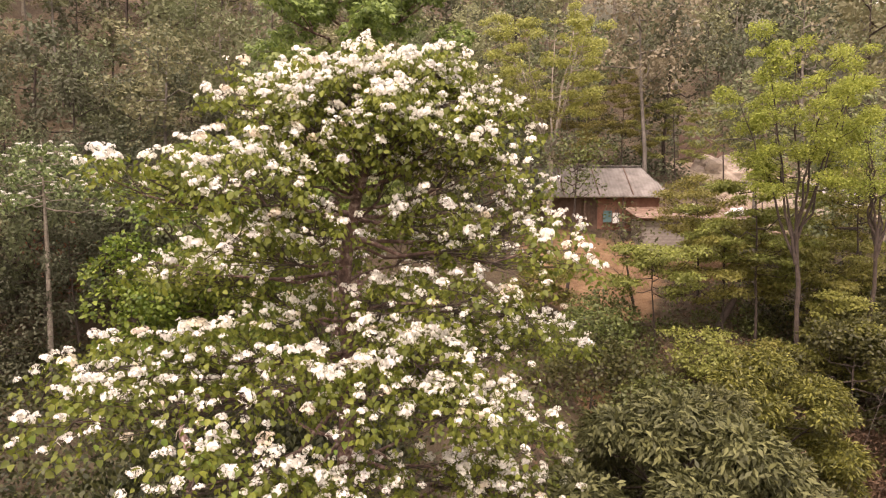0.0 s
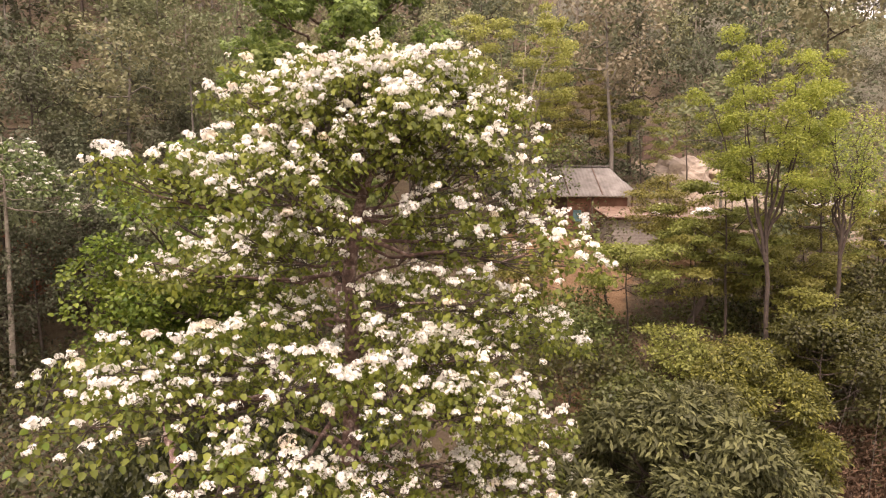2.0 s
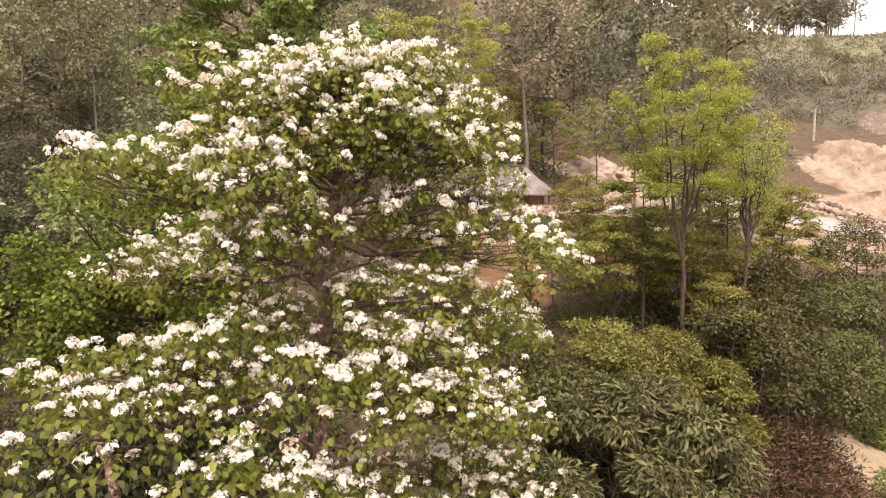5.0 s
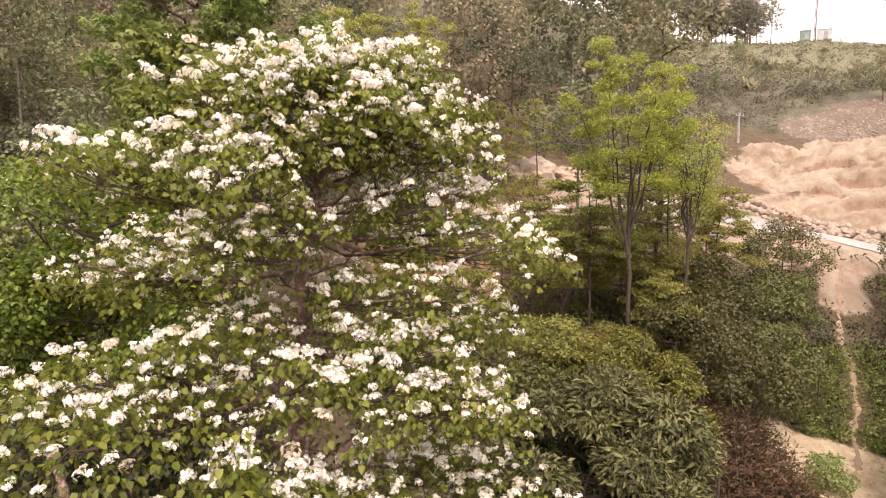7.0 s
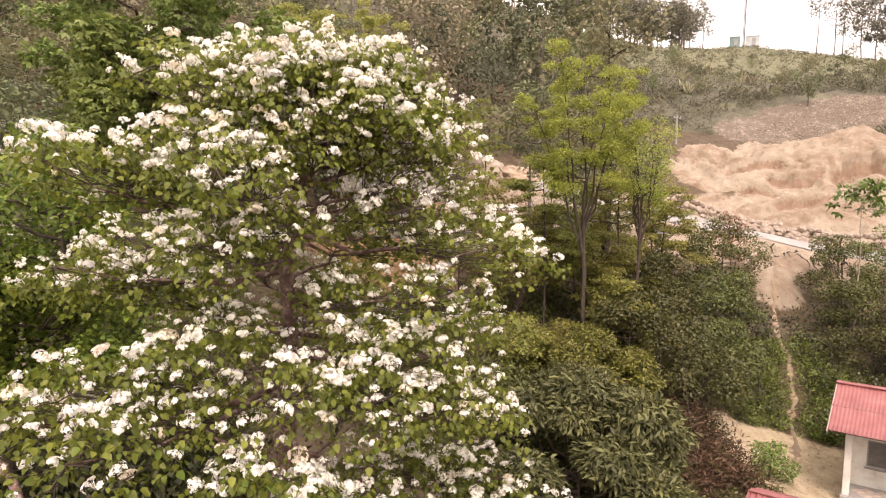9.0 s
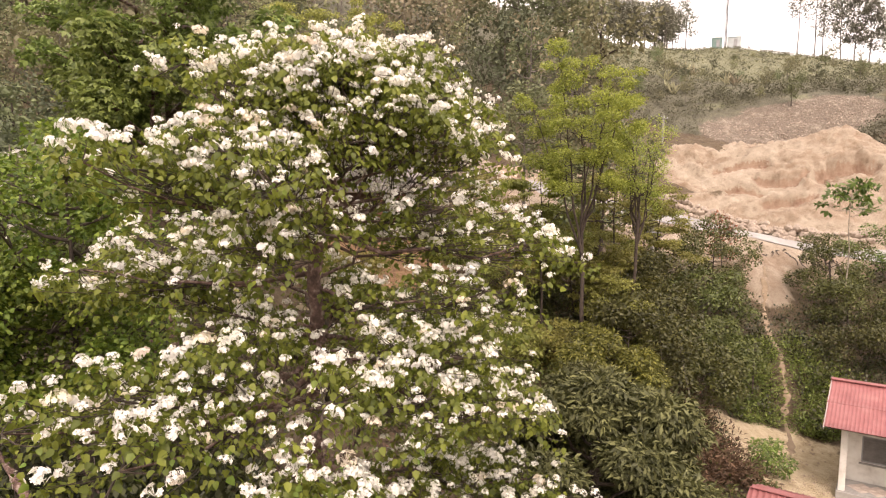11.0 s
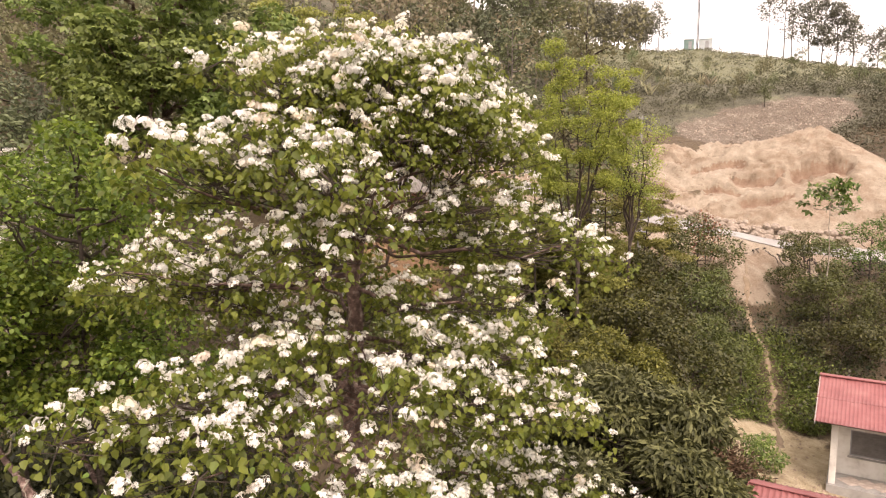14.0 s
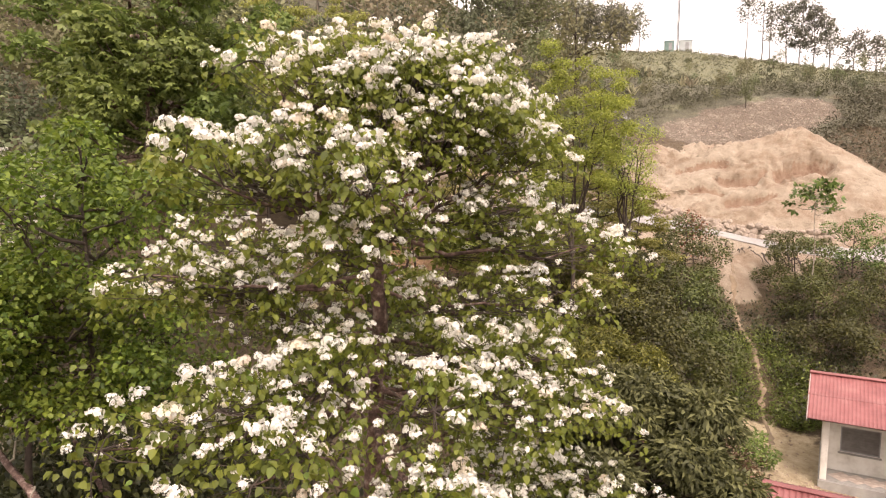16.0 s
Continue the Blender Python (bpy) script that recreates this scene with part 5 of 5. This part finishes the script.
def gable(parent, x, depth, base, peak_y, peak_z, mat, thick=0.18):
    bm = bmesh.new()
    pts = [(0, base), (depth, base), (peak_y, peak_z)]
    a = [bm.verts.new((x, p, z)) for p, z in pts]
    b = [bm.verts.new((x + thick, p, z)) for p, z in pts]
    bm.faces.new(a[::-1])
    bm.faces.new(b)
    for k in range(3):
        bm.faces.new((a[k], a[(k + 1) % 3], b[(k + 1) % 3], b[k]))
    return part("gable_wall", bm, mat, parent)


hz = ground_z(23.5, 19.5)
bungalow = holder("bungalow", frame_at((22.75, 19.62, hz + 0.14), (0.534, -0.845)) @ Matrix.Diagonal((1, 1, 0.94, 1)), "small white plastered bungalow with a faded red sheet-metal roof", "house")
box_part("plinth", (9.9, 5.5, 1.5), pose(4.9, 2.6, -0.48), CEMENT, bungalow, "grey cement plinth")
W = 0.2
PORCH = 1.5
for x0, x1, z0, z1 in [(0.0, 0.75, 0.27, 3.3), (0.75, 2.3, 0.27, 1.25), (0.75, 2.3, 2.5, 3.3), (2.3, 4.2, 0.27, 3.3), (4.2, 5.1, 2.35, 3.3), (5.1, 9.8, 0.27, 3.3)]:
    box_part("front_wall", (x1 - x0, W, z1 - z0), pose((x0 + x1) / 2, PORCH + W / 2, (z0 + z1) / 2), PLASTER, bungalow, bevel=0)
box_part("side_wall", (W, 3.5, 3.03), pose(W / 2, PORCH + W + 1.75, 1.785), PLASTER, bungalow, bevel=0)
box_part("side_wall", (W, 3.5, 3.03), pose(9.7, PORCH + W + 1.75, 1.785), PLASTER, bungalow, bevel=0)
box_part("back_wall", (9.4, W, 3.03), pose(4.9, 5.2, 1.785), PLASTER, bungalow, bevel=0)
gable(bungalow, 0.01, 5.3, 3.3, 2.5, 4.5, PLASTER)
for x in (0.14, 3.4, 6.7, 9.7):
    column = box_part("column", (0.26, 0.26, 3.0), pose(x, 0.15, 1.7), PLASTER, bungalow, "white square porch column", 0.02)
    box_part("capital", (0.34, 0.34, 0.12), pose(x, 0.15, 3.14), PLASTER, column)
box_part("beam", (9.9, 0.2, 0.2), pose(4.95, 0.15, 3.3), PLASTER, bungalow)
window = box_part("window", (1.46, 0.04, 1.16), pose(1.525, PORCH + 0.09, 1.875), DARK_GLASS, bungalow, "closed grey window shutter")
for size, x, z in [((1.55, 0.06, 0.05), 1.525, 2.475), ((1.55, 0.06, 0.05), 1.525, 1.275), ((0.05, 0.06, 1.15), 0.775, 1.875), ((0.05, 0.06, 1.15), 2.275, 1.875)]:
    box_part("window_frame", size, pose(x, PORCH + 0.06, z), STEEL, window, bevel=0.005)
for k in range(9):
    box_part("slat", (1.42, 0.015, 0.07), pose(1.525, PORCH + 0.062, 1.38 + 0.125 * k, 18), DARK_GLASS, window, bevel=0)
box_part("window_sill", (1.7, 0.14, 0.06), pose(1.525, PORCH - 0.05, 1.2), CEMENT, window)
box_part("door", (0.88, 0.05, 2.06), pose(4.65, PORCH + 0.08, 1.31), PLANK, bungalow, "brown plank door")
ribbed_sheet("roof_sheet", (-0.65, 10.4), (-0.75, 3.36), (0.92, 4.06), RED_ROOF, bungalow, 0.15, 0.019)
ribbed_sheet("roof_sheet", (-0.65, 10.4), (0.83, 4.032), (2.5, 4.73), RED_ROOF, bungalow, 0.15, 0.019)
ribbed_sheet("roof_sheet", (-0.65, 10.4), (5.75, 3.36), (2.5, 4.73), RED_ROOF, bungalow, 0.15, 0.019)
box_part("ridge_cap", (11.0, 0.36, 0.06), pose(4.85, 2.5, 4.75), RED_ROOF, bungalow)
box_part("fascia", (0.04, 3.64, 0.14), pose(-0.62, 0.87, 3.97, 22.8), CEMENT, bungalow)
for y in (-0.6, 0.9, 2.35, 4.0, 5.6):
    z = 3.36 + (y + 0.75) * 0.4215 if y < 2.5 else 3.36 + (5.75 - y) * 0.4215
    box_part("purlin", (10.6, 0.07, 0.09), pose(4.85, y, z - 0.10), PLANK, bungalow)
tile_bm = bmesh.new()
box(tile_bm, (0.39, 0.39, 0.02), Matrix(), 0.004)
tile_me = bpy.data.meshes.new("floor_tile")
tile_bm.to_mesh(tile_me)
tile_bm.free()
tile_me.materials.append(TILE)
porch_floor = box_part("porch_floor", (9.6, 1.44, 0.03), pose(4.9, 0.75, 0.285), CEMENT, bungalow)
for a in range(-2, 26):
    for b in range(-14, 14):
        x, y = (a + b) * 0.29, (a - b) * 0.29 + 0.1
        if 0.35 < x < 9.3 and 0.28 < y < 1.22:
            child("floor_tile", tile_me, porch_floor, "", pose(x, y, 0.308, 0, 0, 45))

sz = ground_z(16, 17)
shed = holder("shed", frame_at((14.5, 16.8, sz), (0.53, -0.848)), "low shed with a red ribbed sheet-metal roof", "shed")
for x, y, size in [(2.5, 0.5, (5.0, 0.15)), (2.5, 3.0, (5.0, 0.15)), (0.08, 1.75, (0.15, 2.35)), (4.92, 1.75, (0.15, 2.35))]:
    box_part("wall", (*size, 2.2), pose(x, y, 0.5), PLASTER, shed, bevel=0)
ribbed_sheet("roof_sheet", (-0.4, 5.6), (0.0, 1.75 - sz), (1.75, 2.3 - sz), RED_ROOF, shed, 0.2, 0.028)
ribbed_sheet("roof_sheet", (-0.4, 5.6), (3.5, 1.75 - sz), (1.75, 2.3 - sz), RED_ROOF, shed, 0.2, 0.028)
box_part("ridge_cap", (5.9, 0.3, 0.05), pose(2.6, 1.75, 2.32 - sz), RED_ROOF, shed)

# farm shack above the bare yard
kz = 9.7
shack = holder("shack", frame_at((7.0, 46.3, kz), (1.0, 0.0)), "weathered farm shack with grey fibre-cement roof and board walls", "house")
box_part("floor_slab", (8.2, 4.4, 0.9), pose(4.1, 2.2, -0.2), BLOCK, shack)
pr = np.random.default_rng(5)
for k in range(40):
    tall = 2.5 + pr.normal(0, 0.03)
    box_part("wall_board", (0.185, 0.03, tall), pose(0.3 + 0.195 * k, 0.4 + pr.normal(0, 0.006), 0.25 + tall / 2), BRICKISH if k > 17 else PLANK, shack, bevel=0)
for x in (0.3, 8.0):
    box_part("side_wall", (0.06, 3.7, 2.5), pose(x, 2.3, 1.5), PLANK, shack, bevel=0)
box_part("back_wall", (7.7, 0.06, 2.5), pose(4.15, 4.2, 1.5), PLANK, shack, bevel=0)
for x in (0.1, 2.7, 5.3, 8.1):
    box_part("post", (0.12, 0.12, 2.9), pose(x, -0.35, 1.4), PLANK, shack)
ribbed_sheet("roof_sheet", (-0.3, 8.6), (-0.8, 2.85), (2.3, 4.95), GREY_ROOF, shack, 0.24, 0.05, wave=True, hips=(0, 1.5))
ribbed_sheet("roof_sheet", (-0.3, 8.6), (5.4, 2.85), (2.3, 4.95), GREY_ROOF, shack, 0.24, 0.05, wave=True, hips=(0, 1.5))
ribbed_sheet("roof_sheet", (0.0, 6.2), (0.0, 2.85), (1.5, 4.95), GREY_ROOF, shack, 0.24, 0.05, wave=True, hips=(3.1, 3.1)).matrix_basis = pose(8.6, -0.8, 0, 0, 0, 90)
for x in (1.2, 3.6, 5.9):
    box_part("batten", (0.07, 3.6, 0.06), pose(x, 0.78, 4.00, 34.1), PLANK, shack)
box_part("ridge_cap", (7.5, 0.4, 0.07), pose(3.4, 2.3, 5.02), GREY_ROOF, shack)
box_part("cloth", (0.6, 0.03, 0.8), pose(4.3, -0.1, 1.5, 3, 0, 4), TEAL, shack, "hanging teal cloth")
box_part("cloth", (0.5, 0.03, 0.7), pose(4.9, -0.12, 1.4, -3, 0, 4), TARP, shack, "hanging white cloth")

oz = 9.3
outhouse = holder("outhouse", frame_at((12.7, 42.6, oz), (1.0, 0.0)), "low cement-block outbuilding with a rusty sheet roof", "outbuilding")
wall = box_part("front_wall", (7.6, 0.16, 2.3), pose(3.9, 0.12, 0.6), BLOCK, outhouse, bevel=0)
block_bm = bmesh.new()
box(block_bm, (0.385, 0.05, 0.185), Matrix(), 0.008)
block_me = bpy.data.meshes.new("block")
block_bm.to_mesh(block_me)
block_bm.free()
block_me.materials.append(BLOCK)
for row in range(9):
    for k in range(19):
        child("block", block_me, wall, "", pose(0.32 + 0.4 * k - (0.2 if row % 2 else 0), 0.03 + pr.normal(0, 0.004), -0.1 + 0.2 * row))
for x in (0.15, 7.65):
    box_part("side_wall", (0.16, 2.8, 2.3), pose(x, 1.6, 0.6), BLOCK, outhouse, bevel=0)
ribbed_sheet("roof_sheet", (-0.4, 8.2), (-0.5, 1.95), (3.4, 2.55), RUSTY, outhouse, 0.2, 0.03, wave=True)


def heap(name, x, y, z, rx, ry, rz, mat, label, category, seed):
    bm = bmesh.new()
    bmesh.ops.create_icosphere(bm, subdivisions=4, radius=1.0)
    for v in bm.verts:
        n = noise.noise(v.co * 1.7 + Vector((seed, 0, 0))) * 0.35 + noise.noise(v.co * 4.5 + Vector((0, seed, 0))) * 0.14
        v.co *= 1 + n
        v.co = Vector((v.co.x * rx, v.co.y * ry, max(v.co.z, -0.25) * rz))
    me = bpy.data.meshes.new(name)
    bm.to_mesh(me)
    bm.free()
    me.materials.append(mat)
    ob = new(name, me)
    ob.matrix_basis = pose(x, y, z)
    return tagged(ob, label, category)


heap("sack_pile", 16.0, 43.4, oz + 2.3, 0.5, 0.4, 0.5, TARP, "heap of white sacks on the outbuilding roof", "sacks", 3)
heap("sack_pile", 19.0, 43.2, oz + 2.2, 0.8, 0.4, 0.35, TARP, "pale tarpaulin bundle on the outbuilding roof", "sacks", 8)
heap("earth_mound", 25.2, 62.0, ground_z(25.2, 62) + 0.2, 2.6, 2.0, 1.9, ROCK, "rounded mound of pale stony earth", "mound", 5)
heap("earth_mound", 30.0, 63.0, ground_z(30, 63) + 0.1, 2.4, 2.2, 1.2, SANDY, "low mound of sandy earth", "mound", 6)

fz = ground_z(25.5, 67)
fence = holder("board_fence", pose(23.6, 67.5, fz), "dark brown board fence behind the mound", "fence")
for k in range(16):
    box_part("board", (0.27, 0.04, 3.6), pose(0.28 * k, 0, 1.2 + pr.normal(0, 0.08)), PLANK, fence, bevel=0)

# hilltop shelters and mast
tz = ground_z(138.5, 140.5)
for k, (x, y, mat, label) in enumerate([(137.5, 142.2, SHELTER_GREEN, "pale green equipment shelter on the ridge"), (140.8, 139.4, SHELTER_WHITE, "white equipment shelter on the ridge")]):
    hut = holder("equipment_shelter", frame_at((x, y, tz), (0.72, -0.69)), label, "shelter", "ridge shelters")
    box_part("body", (3.3 if k else 2.6, 2.4, 3.0), pose(0, 0, 1.2), mat, hut, bevel=0.03)
    box_part("roof", (3.5 if k else 2.8, 2.6, 0.12), pose(0, 0, 2.76), SHELTER_WHITE, hut)
    box_part("door", (0.9, 0.05, 2.0), pose(0.3, -1.22, 1.2), STEEL, hut)
mast = holder("mast", pose(139.4, 141.0, tz), "tall thin steel radio mast on the ridge", "mast")
for a in range(3):
    c, s_ = math.cos(a * 2.094) * 0.22, math.sin(a * 2.094) * 0.22
    child("leg", tube_mesh("leg", [sweep([(c, s_, -0.5), (c, s_, 26)], (0.10, 0.10), 5)], MAST_STEEL), mast)
for k in range(26):
    a, b = k * 2.094, (k + 1) * 2.094
    child("brace", tube_mesh("brace", [sweep([(math.cos(a) * 0.22, math.sin(a) * 0.22, k), (math.cos(b) * 0.22, math.sin(b) * 0.22, k + 1)], (0.03, 0.03), 4)], MAST_STEEL), mast)
ridge_post = holder("post", pose(143.6, 137.2, ground_z(143.6, 137.2)), "thin post beside the ridge shelters", "post")
child("shaft", tube_mesh("shaft", [sweep([(0, 0, -0.5), (0.05, 0, 5.6)], (0.09, 0.07), 6)], STEEL), ridge_post)


def utility_pole(x, y, tall, mat, label):
    top = holder("utility_pole", pose(x, y, ground_z(x, y)), label, "pole", "utility poles")
    child("shaft", tube_mesh("shaft", [sweep([(0, 0, -0.6), (0, 0, tall * 0.5), (0, 0, tall)], (0.17, 0.15, 0.11), 10)], mat), top)
    box_part("crossarm", (1.3, 0.09, 0.09), pose(0, -0.13, tall - 0.4), STEEL, top)
    for x0 in (-0.5, 0.0, 0.5):
        box_part("insulator", (0.08, 0.08, 0.16), pose(x0, -0.13, tall - 0.27), SHELTER_WHITE, top)
    return top


utility_pole(55.8, 68.9, 3.6, CEMENT, "grey concrete utility pole beyond the excavated slope")
utility_pole(26.6, 36.3, 4.6, CEMENT, "short grey concrete utility pole among the shrubs")


def cable(a, b, sag, label):
    p = curve_points(a, b, -sag, 24)
    return tagged(new("cable", tube_mesh("cable", [sweep(p, np.full(24, 0.006), 5)], TWIG)), label, "cable", "overhead cables")


cable((26.6, 36.2, ground_z(26.6, 36.3) + 4.5), (9.5, 15.5, 5.4), 0.5, "thin overhead cable across the slope")
cable((27.1, 36.2, ground_z(26.6, 36.3) + 4.5), (10.3, 14.9, 5.2), 0.6, "thin overhead cable across the slope")
for x, y, tall in ((26.1, 27.2, 3.2), (9.9, 15.2, 5.4 - ground_z(9.9, 15.2) + 0.1)):
    stake = holder("stake", pose(x, y, ground_z(x, y)), "thin wooden stake standing in the undergrowth", "stake")
    child("shaft", tube_mesh("shaft", [sweep([(0, 0, -0.4), (0.03, 0, tall)], (0.05, 0.04), 6)], TWIG), stake)

# tall dry reeds on the ridge's grassy side
REED = leaf_material("dry_reed", (0.34, 0.31, 0.21), (0.48, 0.45, 0.32), 0.4, 0.6, 0.1)
rr_ = np.random.default_rng(61)
for k in range(10):
    bearing, far = radians(rr_.uniform(41.3, 47.2)), rr_.uniform(104, 146)
    x, y = -4.5 + far * math.sin(bearing), 1.2 + far * math.cos(bearing)
    blades = 11
    base = np.stack([rr_.normal(0, 0.18, blades), rr_.normal(0, 0.18, blades), np.full(blades, -0.1)], 1)
    head = np.stack([rr_.normal(0, 0.38, blades), rr_.normal(0, 0.38, blades), np.ones(blades)], 1)
    reed = holder("reed_clump", on_ground(x, y), "clump of tall pale dry reeds on the grassy ridge", "reeds", "ridge reeds")
    tagged(child("tuft", quad_mesh("tuft", *bake(LONG_V * np.array([0.32, 1, 1.4]), HEART_Q, base, frames_of(rr_.normal(size=(blades, 3)), head), rr_.uniform(1.1, 2.6, blades)), REED), reed), kind="stuff")

# ---- bare limbs in the thicket ----
for pts, rad, label in [
    ([(-4.7, 17.0, ground_z(-4.7, 17.0) - 0.3), (-5.15, 17.9, 5.0), (-5.5, 18.6, 5.8), (-6.1, 20.1, 6.5), (-6.7, 21.6, 7.2)], 0.12, "bare grey leaning trunk with peeling bark"),
    ([(-6.0, 15.6, ground_z(-6.0, 15.6) - 0.3), (-6.4, 16.4, 6.1), (-6.8, 17.1, 6.7), (-7.5, 18.6, 7.05), (-8.3, 20.2, 7.5)], 0.15, "bare grey leaning trunk with peeling bark")]:
    pts = np.array(pts)
    t = np.linspace(0, 4, 18)
    line = np.stack([np.interp(t, range(5), pts[:, c]) for c in range(3)], 1) + pr.normal(0, 0.02, (18, 3))
    snag = holder("bare_tree", pose(*line[0]), label, "tree")
    child("trunk", tube_mesh("trunk", [sweep(line - line[0], np.linspace(rad, 0.035, 18) * pr.uniform(0.9, 1.1, 18), 8)], BARK), snag)
    for k in (9, 12, 14, 16):
        tip = line[k] + pr.normal(0, 0.5, 3) + np.array([0, 0, 0.4])
        child("branch", tube_mesh("branch", [sweep(curve_points(line[k] - line[0], tip - line[0], 0.1, 6, 0.05, pr), np.linspace(0.03, 0.006, 6), 5)], BARK_PALE), snag)

stump = holder("bare_tree", pose(12.6, 30.7, ground_z(12.6, 30.7)), "dark broken leaning stump between the feathery trees", "tree")
child("trunk", tube_mesh("trunk", [sweep([(0, 0, -0.4), (0.25, 0.05, 0.6), (0.75, 0.1, 1.4), (1.0, 0.1, 1.95), (1.15, 0.12, 2.1)], (0.2, 0.17, 0.16, 0.13, 0.04), 8)], TWIG), stump)

# ---- stone wall by the road, loose stones, dead vines ----
ROCKS = []
for k in range(6):
    bm = bmesh.new()
    bmesh.ops.create_icosphere(bm, subdivisions=2, radius=0.5)
    for v in bm.verts:
        v.co *= 1 + 0.45 * noise.noise(v.co * 2.2 + Vector((7.3 * k, 0, 0)))
        v.co = Vector((v.co.x * 1.25, v.co.y, v.co.z * 0.8))
    me = bpy.data.meshes.new("stone")
    bm.to_mesh(me)
    bm.free()
    me.materials.append(ROCK)
    ROCKS.append(me)
wall_line = [(p[0] + 1.75, p[1] + 2.05) for p in ((39.5, 51.6), (42.5, 48.7), (45.6, 45.0), (49.4, 40.8), (53.5, 37.6))]
wl_ = np.array(wall_line)
seg = np.concatenate([[0], np.cumsum(np.linalg.norm(np.diff(wl_, axis=0), axis=1))])
stone_wall = holder("stone_wall", pose(46, 47, ground_z(46, 47)), "low dry wall of rough pale boulders above the road", "wall")
hz0 = ground_z(46, 47)
count = int(seg[-1] / 0.62)
for row in range(3):
    for k in range(count):
        t = (k + 0.5 * (row % 2)) * 0.62 + pr.normal(0, 0.08)
        x, y = np.interp(t, seg, wl_[:, 0]) + 0.25 * row, np.interp(t, seg, wl_[:, 1]) + 0.25 * row
        base_z = ground_z(x - 0.3, y - 0.3)
        s = pr.uniform(0.55, 0.95)
        child("stone", ROCKS[int(pr.integers(0, 6))], stone_wall, "", Matrix.LocRotScale((x - 46, y - 47, base_z - hz0 + 0.15 + 0.40 * row), Euler(pr.uniform(-0.5, 0.5, 3) + np.array([0, 0, 0.8])), (s, s, s * pr.uniform(0.8, 1.1))))
for k in range(46, 68):
    a, b = pr.uniform(0, 1), pr.uniform(0, 1)
    x, y = 46 + 22 * a + 10 * b, 52 - 12 * a + 14 * b
    if k > 45:
        x, y = pr.uniform(30, 41), pr.uniform(45, 52)
    if road_gap(np.array([x]), np.array([y]))[0] < 2.4:
        continue
    s = pr.uniform(0.25, 0.8)
    stone = new("boulder", ROCKS[int(pr.integers(0, 6))])
    stone.matrix_basis = Matrix.LocRotScale((x, y, ground_z(x, y) + 0.05 * s), Euler(pr.uniform(-0.6, 0.6, 3)), (s,) * 3)
    tagged(stone, "loose pale boulder lying on the excavated slope", "boulder", "loose boulders")
for k in range(7):
    x, y = 42.8 + 0.62 * k, 41.6 - 0.66 * k
    vine = holder("dead_vine", pose(x, y, ground_z(x, y)), "dry dark vine creeping down the earth bank", "vine", "dead vines")
    q = np.array([x, y])
    tubes = []
    for br_ in range(3):
        p = [q.copy()]
        for _ in range(9):
            p.append(p[-1] + np.array([-0.33, -0.33]) * pr.uniform(0.4, 1.0) + pr.normal(0, 0.12, 2))
        p = np.array(p[(2 * br_):] if br_ else p)
        z3 = np.stack([p[:, 0] - x, p[:, 1] - y, height(p[:, 0], p[:, 1]) - ground_z(x, y) + 0.05], 1)
        tubes.append(sweep(z3, np.linspace(0.07, 0.025, len(p)), 5))
    child("stem", tube_mesh("stem", tubes, TWIG), vine)

# ---- broken rock on the cut face, clods on the heap ----
def rubble(name, seed, spots, count, low, high, mat, label, level):
    r = np.random.default_rng(seed)
    cube = np.array([(-1, -1, -.7), (1, -1, -.7), (1, 1, -.7), (-1, 1, -.7), (-.7, -.8, .6), (.8, -.6, .7), (.6, .8, .5), (-.8, .7, .7)]) * 0.5
    faces = np.array([(0, 3, 2, 1), (4, 5, 6, 7), (0, 1, 5, 4), (1, 2, 6, 5), (2, 3, 7, 6), (3, 0, 4, 7)])
    got = []
    spots = np.array(spots)
    while len(got) < count:
        a, b, c = spots[int(r.integers(0, len(spots)))]
        x, y = a + r.normal(0, c * 0.5), b + r.normal(0, c * 0.5)
        if blob(np.array([x]), np.array([y]), spots)[0] < level or road_gap(np.array([x]), np.array([y]))[0] < 2.8:
            continue
        size = low + (high - low) * r.random() ** 2.5
        turn = np.array(Euler(r.uniform(-0.7, 0.7, 3) + np.array([0, 0, r.uniform(0, 6)])).to_matrix())
        v = (cube * (1 + r.normal(0, 0.18, cube.shape)) * size * r.uniform(0.6, 1.3, 3)) @ turn.T
        got.append((v + np.array([x, y, ground_z(x, y) + 0.1 * size]), faces))
    tagged(new(name, quad_mesh(name, *joined(got), mat)), label, "rubble", kind="stuff")


rubble("rubble", 301, CUT_SPOTS, 2200, 0.06, 0.26, ROCK, "broken tan rock and scree on the cut bank", 0.5)
rubble("yard_stones", 303, YARD_SPOTS, 420, 0.03, 0.14, SANDY, "small stones strewn over the bare yard", 0.45)
rubble("earth_clods", 302, HEAP_SPOTS, 500, 0.04, 0.2, SANDY, "loose clods and stones on the excavated earth", 0.6)
